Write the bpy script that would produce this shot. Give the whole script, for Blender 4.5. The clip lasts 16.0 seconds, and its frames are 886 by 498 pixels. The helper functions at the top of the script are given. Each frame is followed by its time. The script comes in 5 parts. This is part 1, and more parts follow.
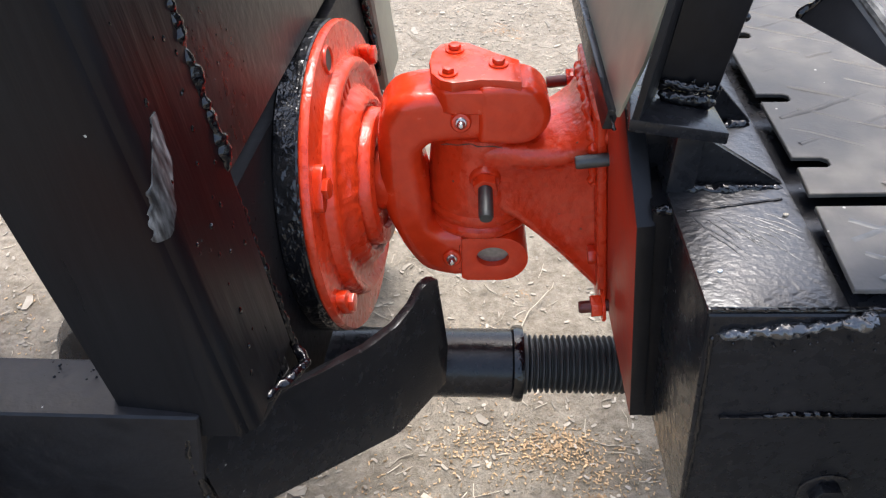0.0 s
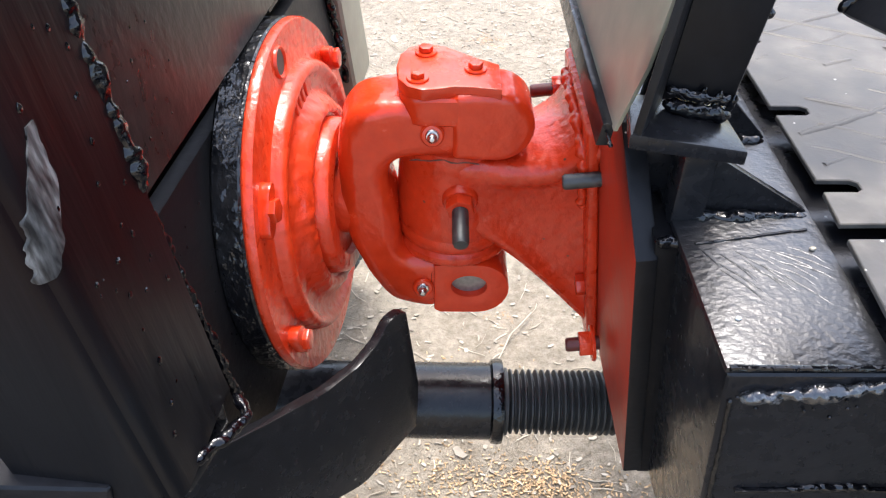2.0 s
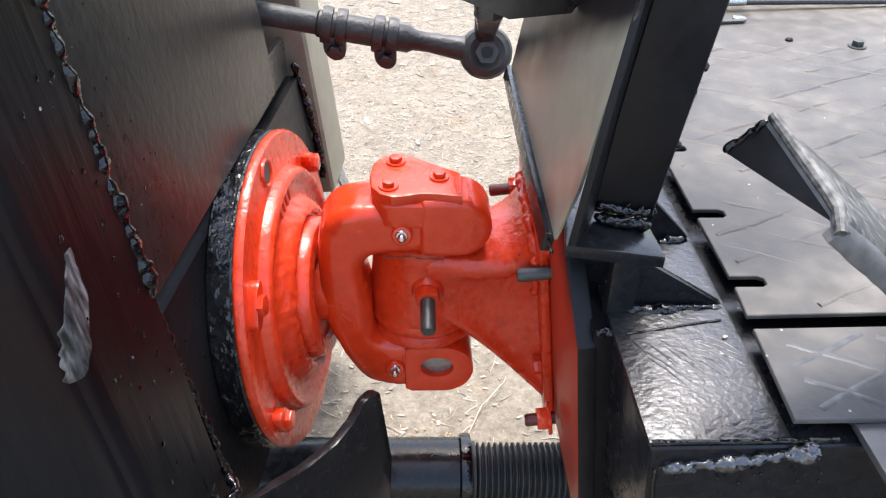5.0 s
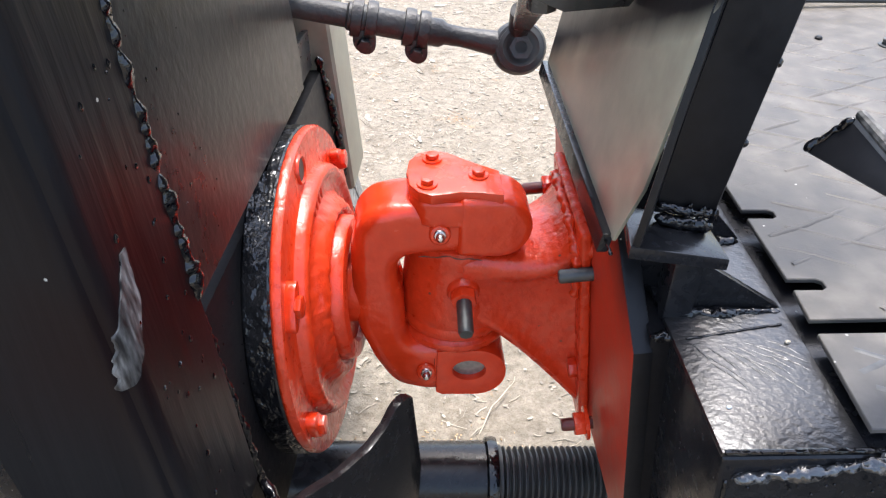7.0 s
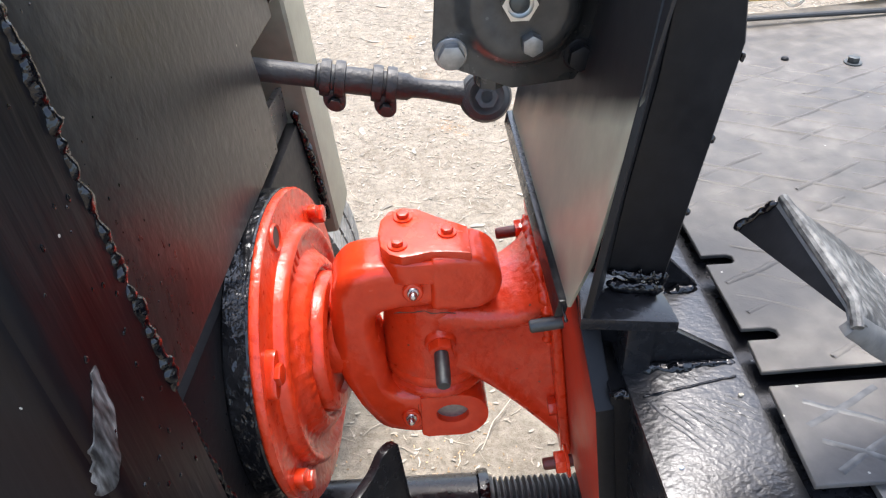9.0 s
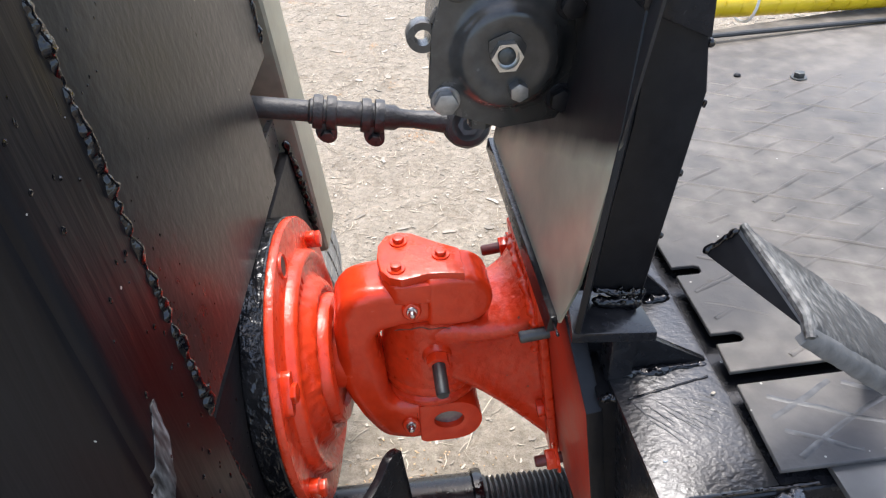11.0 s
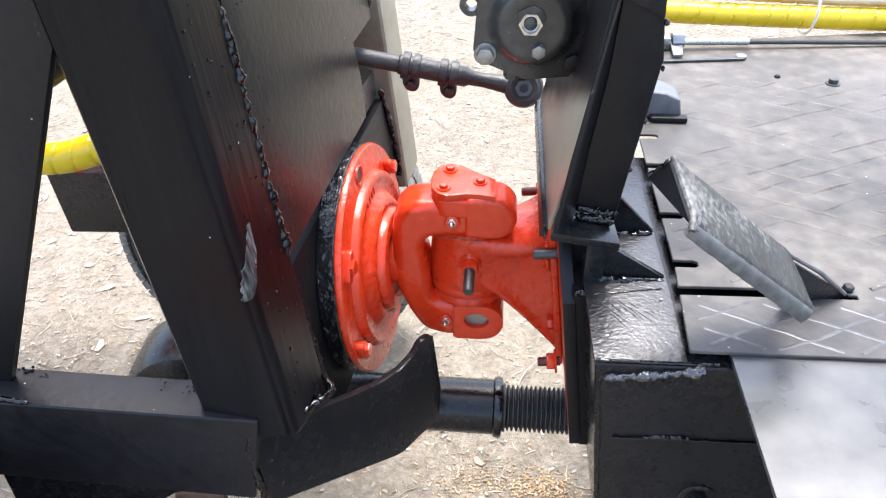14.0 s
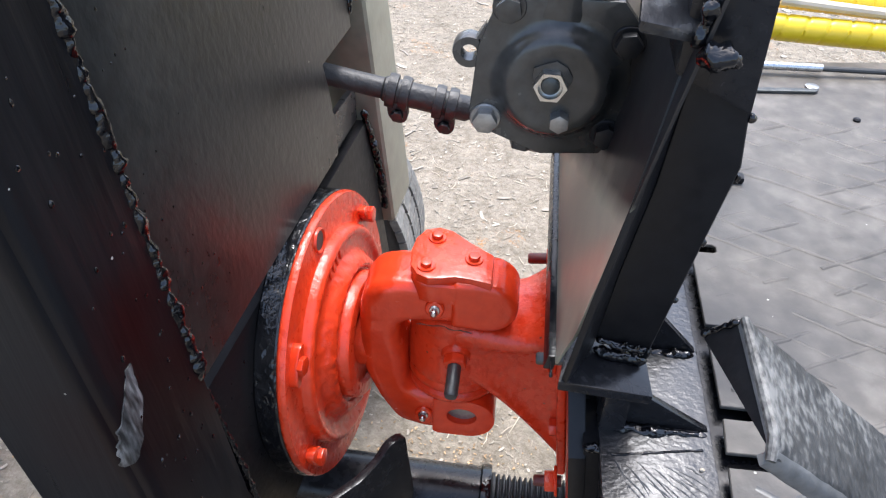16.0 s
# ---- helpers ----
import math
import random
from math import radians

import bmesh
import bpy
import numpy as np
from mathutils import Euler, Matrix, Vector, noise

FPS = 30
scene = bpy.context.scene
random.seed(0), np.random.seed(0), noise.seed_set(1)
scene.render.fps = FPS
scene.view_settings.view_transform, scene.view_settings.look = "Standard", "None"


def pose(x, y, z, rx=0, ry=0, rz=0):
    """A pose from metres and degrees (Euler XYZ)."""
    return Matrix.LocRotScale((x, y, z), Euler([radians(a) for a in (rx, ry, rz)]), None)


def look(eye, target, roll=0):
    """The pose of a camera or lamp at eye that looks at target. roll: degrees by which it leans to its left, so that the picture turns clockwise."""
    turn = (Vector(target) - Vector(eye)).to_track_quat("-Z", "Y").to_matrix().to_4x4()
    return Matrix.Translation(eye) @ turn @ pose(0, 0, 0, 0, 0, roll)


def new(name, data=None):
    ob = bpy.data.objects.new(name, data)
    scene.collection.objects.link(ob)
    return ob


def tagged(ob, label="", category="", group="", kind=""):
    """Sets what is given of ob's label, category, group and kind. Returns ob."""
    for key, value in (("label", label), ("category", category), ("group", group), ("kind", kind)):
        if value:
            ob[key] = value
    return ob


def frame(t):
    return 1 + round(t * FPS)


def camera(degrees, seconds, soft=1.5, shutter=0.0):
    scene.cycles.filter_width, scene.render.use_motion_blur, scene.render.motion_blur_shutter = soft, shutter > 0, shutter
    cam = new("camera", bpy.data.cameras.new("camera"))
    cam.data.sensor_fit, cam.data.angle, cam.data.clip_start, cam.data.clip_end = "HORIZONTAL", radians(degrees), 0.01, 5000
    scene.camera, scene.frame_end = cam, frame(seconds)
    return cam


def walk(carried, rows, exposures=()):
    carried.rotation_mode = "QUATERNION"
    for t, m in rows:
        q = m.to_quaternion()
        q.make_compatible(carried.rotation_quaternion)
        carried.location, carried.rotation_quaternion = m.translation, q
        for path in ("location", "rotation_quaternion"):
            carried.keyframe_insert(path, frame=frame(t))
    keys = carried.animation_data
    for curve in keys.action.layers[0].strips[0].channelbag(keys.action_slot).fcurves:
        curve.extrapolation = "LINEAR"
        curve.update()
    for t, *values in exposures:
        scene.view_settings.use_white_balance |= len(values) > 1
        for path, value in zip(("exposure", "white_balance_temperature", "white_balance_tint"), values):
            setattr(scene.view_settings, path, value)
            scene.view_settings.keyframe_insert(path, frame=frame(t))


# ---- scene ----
cam = camera(59.0, 16.0, soft=1.2)
PATH = [
    (0, (0.024, 0.01, 1.016), (-0.014, 1.515, -0.3), -1.0),
    (0.5, (0.023, 0.028, 0.955), (-0.007, 1.506, -0.393), -0.4),
    (1, (0.018, 0.055, 0.956), (0.002, 1.543, -0.38), 0.1),
    (1.5, (0.031, 0.074, 0.971), (0.003, 1.568, -0.358), -0.1),
    (2, (0.033, 0.08, 0.974), (0.038, 1.603, -0.322), 0.4),
    (2.5, (0.025, 0.076, 0.977), (0.07, 1.613, -0.303), 1.2),
    (3, (0.021, 0.071, 0.985), (0.081, 1.632, -0.263), 1.7),
    (3.5, (0.025, 0.063, 0.995), (0.071, 1.639, -0.236), 1.4),
    (4, (0.037, 0.057, 1.003), (0.066, 1.652, -0.204), 0.8),
    (4.5, (0.041, 0.049, 1.016), (0.092, 1.648, -0.184), 0.7),
    (5, (0.037, 0.037, 1.031), (0.108, 1.664, -0.13), 1.1),
    (5.2, (0.035, 0.035, 1.034), (0.107, 1.668, -0.119), 1.3),
    (7.5, (-0.006, 0.057, 1.019), (0.1, 1.67, -0.159), 2.1),
    (8, (0.004, 0.057, 1.026), (0.075, 1.656, -0.174), 1.4),
    (8.5, (0.018, 0.062, 1.041), (0.062, 1.649, -0.176), -0.5),
    (9, (0.029, 0.065, 1.076), (0.104, 1.675, -0.108), -1.7),
    (9.2, (0.029, 0.071, 1.097), (0.13, 1.705, -0.051), -2.2),
    (11.3, (0.0, 0.013, 1.139), (0.169, 1.608, -0.055), -2.0),
    (11.5, (0.029, -0.04, 1.149), (0.077, 1.569, -0.038), -2.9),
    (12, (0.04, -0.11, 1.152), (0.021, 1.553, 0.04), -0.8),
    (12.5, (0.005, -0.088, 1.132), (0.081, 1.569, 0.015), 2.0),
    (13, (-0.015, -0.075, 1.121), (0.102, 1.544, -0.047), 3.6),
    (13.5, (-0.004, -0.094, 1.139), (0.061, 1.501, -0.066), 2.5),
    (14, (0.071, -0.168, 1.172), (-0.052, 1.438, -0.014), -0.6),
    (14.5, (0.102, -0.186, 1.182), (-0.141, 1.409, 0.0), -3.1),
    (15, (0.094, -0.1, 1.167), (-0.202, 1.449, -0.063), -0.9),
    (15.5, (0.102, 0.049, 1.169), (-0.026, 1.635, -0.043), -0.1),
    (16, (0.078, 0.066, 1.158), (-0.068, 1.586, -0.133), 2.1),
]
walk(cam, [(t, look(eye, target, roll)) for t, eye, target, roll in PATH],
     [(0.0, 1.82, 6500, 10), (0.5, 2.20, 6500, 10), (1.2, 2.32, 6500, 10), (2.0, 2.23, 6500, 10), (3.0, 2.18, 6480, 10), (4.0, 2.18, 6500, 10), (5.0, 2.09, 6480, 10), (7.5, 2.12, 6450, 10), (9.0, 2.08, 6450, 10),
      (11.5, 1.84, 6480, 10), (12.2, 2.28, 6460, 10), (13.5, 2.32, 6370, 10), (15.0, 2.24, 6340, 10), (16.0, 1.90, 6180, 10)])

# ---- light ----
world = bpy.data.worlds.new("world")
scene.world = world
world.use_nodes = True
wn = world.node_tree
wn.nodes.clear()
sky = wn.nodes.new("ShaderNodeTexSky")
sky.sky_type, sky.sun_disc = "NISHITA", False
SUN_ELEV, SUN_AZ = 72.0, 10.0
sky.sun_elevation, sky.sun_rotation = radians(SUN_ELEV), radians(SUN_AZ)
sky.air_density, sky.dust_density, sky.ozone_density = 1.0, 3.5, 1.0
bg = wn.nodes.new("ShaderNodeBackground")
bg.inputs["Strength"].default_value = 0.15
wo = wn.nodes.new("ShaderNodeOutputWorld")
haze = wn.nodes.new("ShaderNodeHueSaturation")
haze.inputs["Saturation"].default_value = 0.90
wn.links.new(sky.outputs[0], haze.inputs["Color"])
wn.links.new(haze.outputs[0], bg.inputs[0])
wn.links.new(bg.outputs[0], wo.inputs[0])
sun_data = bpy.data.lights.new("sun", "SUN")
sun_data.energy, sun_data.angle, sun_data.color = 1.0, radians(16), (0.985, 0.985, 0.99)
sun = new("sun", sun_data)
_az, _el = radians(SUN_AZ), radians(SUN_ELEV)
sun_dir = Vector((math.sin(_az) * math.cos(_el), math.cos(_az) * math.cos(_el), math.sin(_el)))
sun.matrix_world = look(sun_dir * 20, (0, 0, 0))


# ---- materials ----
def socket(node, name, value):
    node.inputs[name].default_value = value


def material(name, colors, rough=(0.35, 0.5), metal=0.0, scale=30.0, bump=0.0, bump_scale=120.0, specks=None, spots=(), coat=0.0, bdist=0.002,
             streak=(1, 1, 1), detail=6.0, island=0.0, spec=0.5):
    """Paint or metal: two-scale colour variation, uneven gloss, fine relief. specks: (colour, scale, amount) of dirt;
    spots: (centre, radius, colour, strength) of overspray, bare patches or other darker patches with ragged rims."""
    m = bpy.data.materials.new(name)
    m.use_nodes = True
    nt = m.node_tree
    n, ln = nt.nodes, nt.links
    bsdf = n["Principled BSDF"]
    tc = n.new("ShaderNodeTexCoord")
    mp = n.new("ShaderNodeMapping")
    mp.inputs["Scale"].default_value = streak
    ln.new(tc.outputs["Object"], mp.inputs[0])
    big = n.new("ShaderNodeTexNoise")
    socket(big, "Scale", scale * 0.25), socket(big, "Detail", 4.0)
    fine = n.new("ShaderNodeTexNoise")
    socket(fine, "Scale", scale * 4), socket(fine, "Detail", detail)
    ln.new(mp.outputs[0], big.inputs["Vector"]), ln.new(mp.outputs[0], fine.inputs["Vector"])
    mixf = n.new("ShaderNodeMath")
    mixf.operation = "MULTIPLY_ADD"
    mixf.inputs[1].default_value = 0.45
    ln.new(fine.outputs["Fac"], mixf.inputs[0])
    half = n.new("ShaderNodeMath")
    half.operation = "MULTIPLY"
    half.inputs[1].default_value = 0.55
    ln.new(big.outputs["Fac"], half.inputs[0])
    ln.new(half.outputs[0], mixf.inputs[2])
    ramp = n.new("ShaderNodeValToRGB")
    el = ramp.color_ramp.elements
    el[0].position, el[1].position = 0.36, 0.64
    el[0].color, el[1].color = (*colors[0], 1), (*colors[-1], 1)
    for k, c in enumerate(colors[1:-1]):
        e = el.new(0.36 + 0.28 * (k + 1) / (len(colors) - 1))
        e.color = (*c, 1)
    ln.new(mixf.outputs[0], ramp.inputs[0])
    col = ramp.outputs[0]
    if island:
        geo = n.new("ShaderNodeNewGeometry")
        hsv = n.new("ShaderNodeHueSaturation")
        mr = n.new("ShaderNodeMapRange")
        mr.inputs["To Min"].default_value, mr.inputs["To Max"].default_value = 1 - island, 1 + island
        ln.new(geo.outputs["Random Per Island"], mr.inputs[0])
        ln.new(mr.outputs[0], hsv.inputs["Value"])
        ln.new(col, hsv.inputs["Color"])
        col = hsv.outputs[0]
    for centre, radius, colour, strength in spots:
        sub = n.new("ShaderNodeVectorMath")
        sub.operation = "DISTANCE"
        ln.new(tc.outputs["Object"], sub.inputs[0])
        sub.inputs[1].default_value = centre
        wob = n.new("ShaderNodeTexNoise")
        socket(wob, "Scale", 18.0), socket(wob, "Detail", 3.0)
        ln.new(tc.outputs["Object"], wob.inputs["Vector"])
        add = n.new("ShaderNodeMath")
        add.operation = "MULTIPLY_ADD"
        add.inputs[1].default_value = radius * 0.8
        ln.new(wob.outputs["Fac"], add.inputs[0])
        ln.new(sub.outputs["Value"], add.inputs[2])
        mr = n.new("ShaderNodeMapRange")
        mr.inputs["From Min"].default_value, mr.inputs["From Max"].default_value = radius * 1.5, radius * 0.7
        mr.inputs["To Max"].default_value = strength
        ln.new(add.outputs[0], mr.inputs[0])
        mx = n.new("ShaderNodeMixRGB")
        mx.inputs[2].default_value = (*colour, 1)
        ln.new(mr.outputs[0], mx.inputs[0]), ln.new(col, mx.inputs[1])
        col = mx.outputs[0]
    if specks:
        colour, sc, amount = specks
        vo = n.new("ShaderNodeTexVoronoi")
        socket(vo, "Scale", sc)
        ln.new(tc.outputs["Object"], vo.inputs["Vector"])
        gate = n.new("ShaderNodeSeparateColor")
        ln.new(vo.outputs["Color"], gate.inputs[0])
        g1 = n.new("ShaderNodeMath")
        g1.operation = "LESS_THAN"
        g1.inputs[1].default_value = amount
        ln.new(gate.outputs[0], g1.inputs[0])
        g2 = n.new("ShaderNodeMath")
        g2.operation = "LESS_THAN"
        g2.inputs[1].default_value = 0.16
        ln.new(vo.outputs["Distance"], g2.inputs[0])
        g3 = n.new("ShaderNodeMath")
        g3.operation = "MULTIPLY"
        ln.new(g1.outputs[0], g3.inputs[0]), ln.new(g2.outputs[0], g3.inputs[1])
        mx = n.new("ShaderNodeMixRGB")
        mx.inputs[2].default_value = (*colour, 1)
        ln.new(g3.outputs[0], mx.inputs[0]), ln.new(col, mx.inputs[1])
        col = mx.outputs[0]
    ln.new(col, bsdf.inputs["Base Color"])
    rr = n.new("ShaderNodeMapRange")
    rr.inputs["From Min"].default_value, rr.inputs["From Max"].default_value = 0.35, 0.65
    rr.inputs["To Min"].default_value, rr.inputs["To Max"].default_value = rough
    ln.new(mixf.outputs[0], rr.inputs[0])
    ln.new(rr.outputs[0], bsdf.inputs["Roughness"])
    socket(bsdf, "Metallic", metal), socket(bsdf, "Specular IOR Level", spec)
    if coat:
        socket(bsdf, "Coat Weight", coat), socket(bsdf, "Coat Roughness", 0.08)
    if bump:
        bt = n.new("ShaderNodeTexNoise")
        socket(bt, "Scale", bump_scale), socket(bt, "Detail", 3.0)
        ln.new(mp.outputs[0], bt.inputs["Vector"])
        bp = n.new("ShaderNodeBump")
        socket(bp, "Strength", bump), socket(bp, "Distance", bdist)
        ln.new(bt.outputs["Fac"], bp.inputs["Height"])
        ln.new(bp.outputs[0], bsdf.inputs["Normal"])
    return m


DUST = ((0.36, 0.35, 0.31), 170.0, 0.005)
RED = [(0.55, 0.031, 0.006), (0.69, 0.048, 0.010)]
black_paint = material("black_paint", [(0.007, 0.007, 0.008), (0.016, 0.016, 0.018)], (0.18, 0.34), bump=0.22, bump_scale=80, specks=DUST, spec=0.32)
black_satin = material("black_satin_paint", [(0.005, 0.005, 0.006), (0.010, 0.010, 0.011)], (0.30, 0.45), bump=0.10, bump_scale=160, specks=DUST, spec=0.24)
black_matt = material("black_thin_paint", [(0.005, 0.005, 0.006), (0.011, 0.0105, 0.011)], (0.34, 0.5), bump=0.2, bump_scale=140, specks=DUST, spec=0.14)
black_tube = material("black_tube_paint", [(0.004, 0.004, 0.005), (0.009, 0.009, 0.010)], (0.20, 0.38), bump=0.30, bump_scale=110, streak=(1, 1, 0.04), specks=DUST, spec=0.13,
                      spots=[((-0.118, 0.352, 0.775), 0.095, (0.009, 0.0012, 0.0012), 0.6), ((-0.120, 0.352, 0.835), 0.038, (0.016, 0.0015, 0.0015), 0.5)])
# Base lifted to warm grey in place of part of the ground reflection.
black_panel = material("black_panel_paint", [(0.017, 0.0165, 0.015), (0.032, 0.031, 0.028)], (0.27, 0.41), bump=0.24, bump_scale=150, streak=(1, 1, 0.7), specks=DUST, spec=0.19)
# Beige base puts the straw ground's reflection into the colour; red and black are overspray.
black_tower = material("sprayed_sheet_beige_sheen", [(0.28, 0.268, 0.195), (0.40, 0.385, 0.285)], (0.34, 0.46), metal=0.0, bump=0.05, bump_scale=150, scale=12, specks=DUST,
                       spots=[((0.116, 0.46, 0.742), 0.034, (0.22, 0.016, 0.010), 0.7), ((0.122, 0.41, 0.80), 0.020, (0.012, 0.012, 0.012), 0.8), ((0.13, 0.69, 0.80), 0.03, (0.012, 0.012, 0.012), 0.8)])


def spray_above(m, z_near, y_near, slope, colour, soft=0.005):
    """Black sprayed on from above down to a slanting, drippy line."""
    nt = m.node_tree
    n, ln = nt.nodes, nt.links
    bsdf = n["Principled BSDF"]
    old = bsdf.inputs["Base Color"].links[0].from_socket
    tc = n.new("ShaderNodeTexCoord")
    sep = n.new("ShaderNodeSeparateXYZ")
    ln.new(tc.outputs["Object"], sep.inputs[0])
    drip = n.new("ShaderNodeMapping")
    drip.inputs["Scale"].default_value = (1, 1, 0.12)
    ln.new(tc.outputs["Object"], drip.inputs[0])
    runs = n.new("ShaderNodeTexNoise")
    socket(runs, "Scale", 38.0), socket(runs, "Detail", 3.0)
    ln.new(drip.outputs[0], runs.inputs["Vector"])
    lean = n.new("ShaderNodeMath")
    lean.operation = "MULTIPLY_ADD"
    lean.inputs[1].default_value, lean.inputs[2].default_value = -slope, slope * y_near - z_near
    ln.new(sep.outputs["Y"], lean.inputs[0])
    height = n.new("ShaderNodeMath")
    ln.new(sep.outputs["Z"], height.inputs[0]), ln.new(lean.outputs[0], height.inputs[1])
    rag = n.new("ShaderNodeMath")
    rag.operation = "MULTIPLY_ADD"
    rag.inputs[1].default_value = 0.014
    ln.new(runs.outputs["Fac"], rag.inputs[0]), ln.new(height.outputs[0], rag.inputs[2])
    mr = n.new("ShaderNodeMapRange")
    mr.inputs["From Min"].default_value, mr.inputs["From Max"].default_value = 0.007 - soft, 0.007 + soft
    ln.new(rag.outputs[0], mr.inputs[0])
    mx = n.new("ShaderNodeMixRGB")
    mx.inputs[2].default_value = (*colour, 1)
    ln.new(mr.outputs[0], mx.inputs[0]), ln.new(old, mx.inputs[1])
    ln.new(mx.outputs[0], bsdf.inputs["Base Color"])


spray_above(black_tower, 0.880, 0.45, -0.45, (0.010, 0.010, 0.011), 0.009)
black_wet = material("black_wet_paint", [(0.007, 0.007, 0.008), (0.012, 0.012, 0.013)], (0.28, 0.42), bump=0.45, bump_scale=250, bdist=0.0016, specks=((0.5, 0.5, 0.48), 120.0, 0.008),
                     streak=(0.8, 1.0, 1), spec=0.85)
black_crust = material("crusty_black_paint", [(0.004, 0.004, 0.005), (0.012, 0.012, 0.013)], (0.10, 0.28), bump=1.0, bump_scale=70, bdist=0.006, spec=0.52)
weld_paint = material("weld_black_paint", [(0.002, 0.002, 0.003), (0.005, 0.005, 0.006)], (0.02, 0.06), bump=0.6, bump_scale=150, spec=0.46)
# Pale stop puts sky glints and some bare weld into the black colour.
weld_glint = material("weld_painted_glints", [(0.004, 0.004, 0.005), (0.02, 0.02, 0.021), (0.16, 0.16, 0.158)], (0.06, 0.18), bump=0.7, bump_scale=160, spec=0.9, coat=0.4, scale=90)
weld_wet = material("weld_wet_black_paint", [(0.002, 0.002, 0.003), (0.005, 0.005, 0.006)], (0.02, 0.06), bump=0.7, bump_scale=150, spec=0.5)
red_paint = material("red_paint", RED, (0.15, 0.30), bump=0.45, bump_scale=65, bdist=0.003, scale=22, spec=0.5,
                     specks=((0.12, 0.06, 0.045), 140.0, 0.015))
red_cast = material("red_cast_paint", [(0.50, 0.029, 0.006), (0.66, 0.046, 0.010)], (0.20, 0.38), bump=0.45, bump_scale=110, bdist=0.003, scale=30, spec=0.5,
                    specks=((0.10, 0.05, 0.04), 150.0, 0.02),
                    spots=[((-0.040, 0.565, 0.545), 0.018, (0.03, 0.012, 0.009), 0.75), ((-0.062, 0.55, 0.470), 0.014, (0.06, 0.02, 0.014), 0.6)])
red_dim = material("dull_red_overspray", [(0.06, 0.010, 0.007), (0.13, 0.014, 0.009)], (0.35, 0.5), bump=0.2, bump_scale=200, scale=60)
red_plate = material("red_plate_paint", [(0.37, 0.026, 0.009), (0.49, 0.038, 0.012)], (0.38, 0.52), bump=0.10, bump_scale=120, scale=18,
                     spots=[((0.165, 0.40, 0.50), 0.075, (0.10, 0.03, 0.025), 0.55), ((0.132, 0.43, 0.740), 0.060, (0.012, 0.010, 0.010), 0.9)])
stud_steel = material("dark_stud_steel", [(0.05, 0.055, 0.055), (0.11, 0.115, 0.11)], (0.35, 0.5), metal=0.6, bump=0.2, bump_scale=300)
# Pale streaks in the colour imitate the sky reflected on the sloping plate.
sky_sheen = material("painted_sky_sheen", [(0.010, 0.010, 0.011), (0.045, 0.045, 0.046), (0.24, 0.24, 0.235)], (0.16, 0.34), metal=0.55, scale=22, bump=0.25, bump_scale=120, streak=(1, 0.4, 1))
bright_steel = material("bright_steel", [(0.42, 0.42, 0.42), (0.62, 0.62, 0.60)], (0.22, 0.38), metal=1.0, scale=60)
zinc = material("zinc_steel", [(0.20, 0.205, 0.205), (0.36, 0.36, 0.355)], (0.28, 0.45), metal=0.8, scale=60)
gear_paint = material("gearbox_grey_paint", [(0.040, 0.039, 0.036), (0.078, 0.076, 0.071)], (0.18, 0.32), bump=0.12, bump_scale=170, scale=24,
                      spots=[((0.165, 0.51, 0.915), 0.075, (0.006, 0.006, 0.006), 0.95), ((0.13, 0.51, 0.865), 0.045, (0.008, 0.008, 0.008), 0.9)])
rod_paint = material("rod_black_paint", [(0.014, 0.014, 0.015), (0.045, 0.043, 0.041)], (0.42, 0.60), bump=0.5, bump_scale=200)
rubber = material("black_rubber", [(0.022, 0.022, 0.022), (0.044, 0.044, 0.042)], (0.42, 0.6), bump=0.1, bump_scale=200)
rail_paint = material("rail_black_paint", [(0.006, 0.006, 0.007), (0.015, 0.015, 0.017)], (0.28, 0.46), bump=0.25, bump_scale=110, specks=DUST, spec=0.25, scale=16)
tyre_rubber = material("dusty_tyre_rubber", [(0.022, 0.022, 0.022), (0.055, 0.052, 0.047)], (0.65, 0.85), bump=0.3, bump_scale=160)
tyre_dusty = material("chalky_tyre_rubber", [(0.11, 0.107, 0.098), (0.27, 0.262, 0.24)], (0.75, 0.9), bump=0.3, bump_scale=160)
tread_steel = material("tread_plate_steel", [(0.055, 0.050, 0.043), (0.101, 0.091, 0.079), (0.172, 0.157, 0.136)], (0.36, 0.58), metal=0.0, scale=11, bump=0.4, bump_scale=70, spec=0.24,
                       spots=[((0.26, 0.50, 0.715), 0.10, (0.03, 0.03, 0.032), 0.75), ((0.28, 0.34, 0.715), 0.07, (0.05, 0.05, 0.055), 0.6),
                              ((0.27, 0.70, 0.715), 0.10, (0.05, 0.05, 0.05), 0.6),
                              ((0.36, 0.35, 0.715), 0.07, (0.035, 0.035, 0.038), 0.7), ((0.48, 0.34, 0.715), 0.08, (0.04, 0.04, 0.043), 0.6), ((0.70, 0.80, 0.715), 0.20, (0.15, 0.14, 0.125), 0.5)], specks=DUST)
ridge_steel = material("worn_ridge_steel", [(0.045, 0.045, 0.045), (0.080, 0.080, 0.079), (0.15, 0.15, 0.147)], (0.30, 0.48), metal=0.15, scale=30, spec=0.4)


sheet_steel = material("plain_sheet_steel", [(0.085, 0.084, 0.081), (0.165, 0.162, 0.153)], (0.24, 0.46), metal=0.35, scale=7, bump=0.06, bump_scale=40,
                       specks=DUST)
pedal_steel = material("worn_pedal_steel", [(0.010, 0.010, 0.010), (0.040, 0.039, 0.037), (0.19, 0.185, 0.17)], (0.42, 0.68), metal=0.25, scale=75, bump=0.8, bump_scale=150, streak=(0.9, 0.5, 0.9), detail=10)
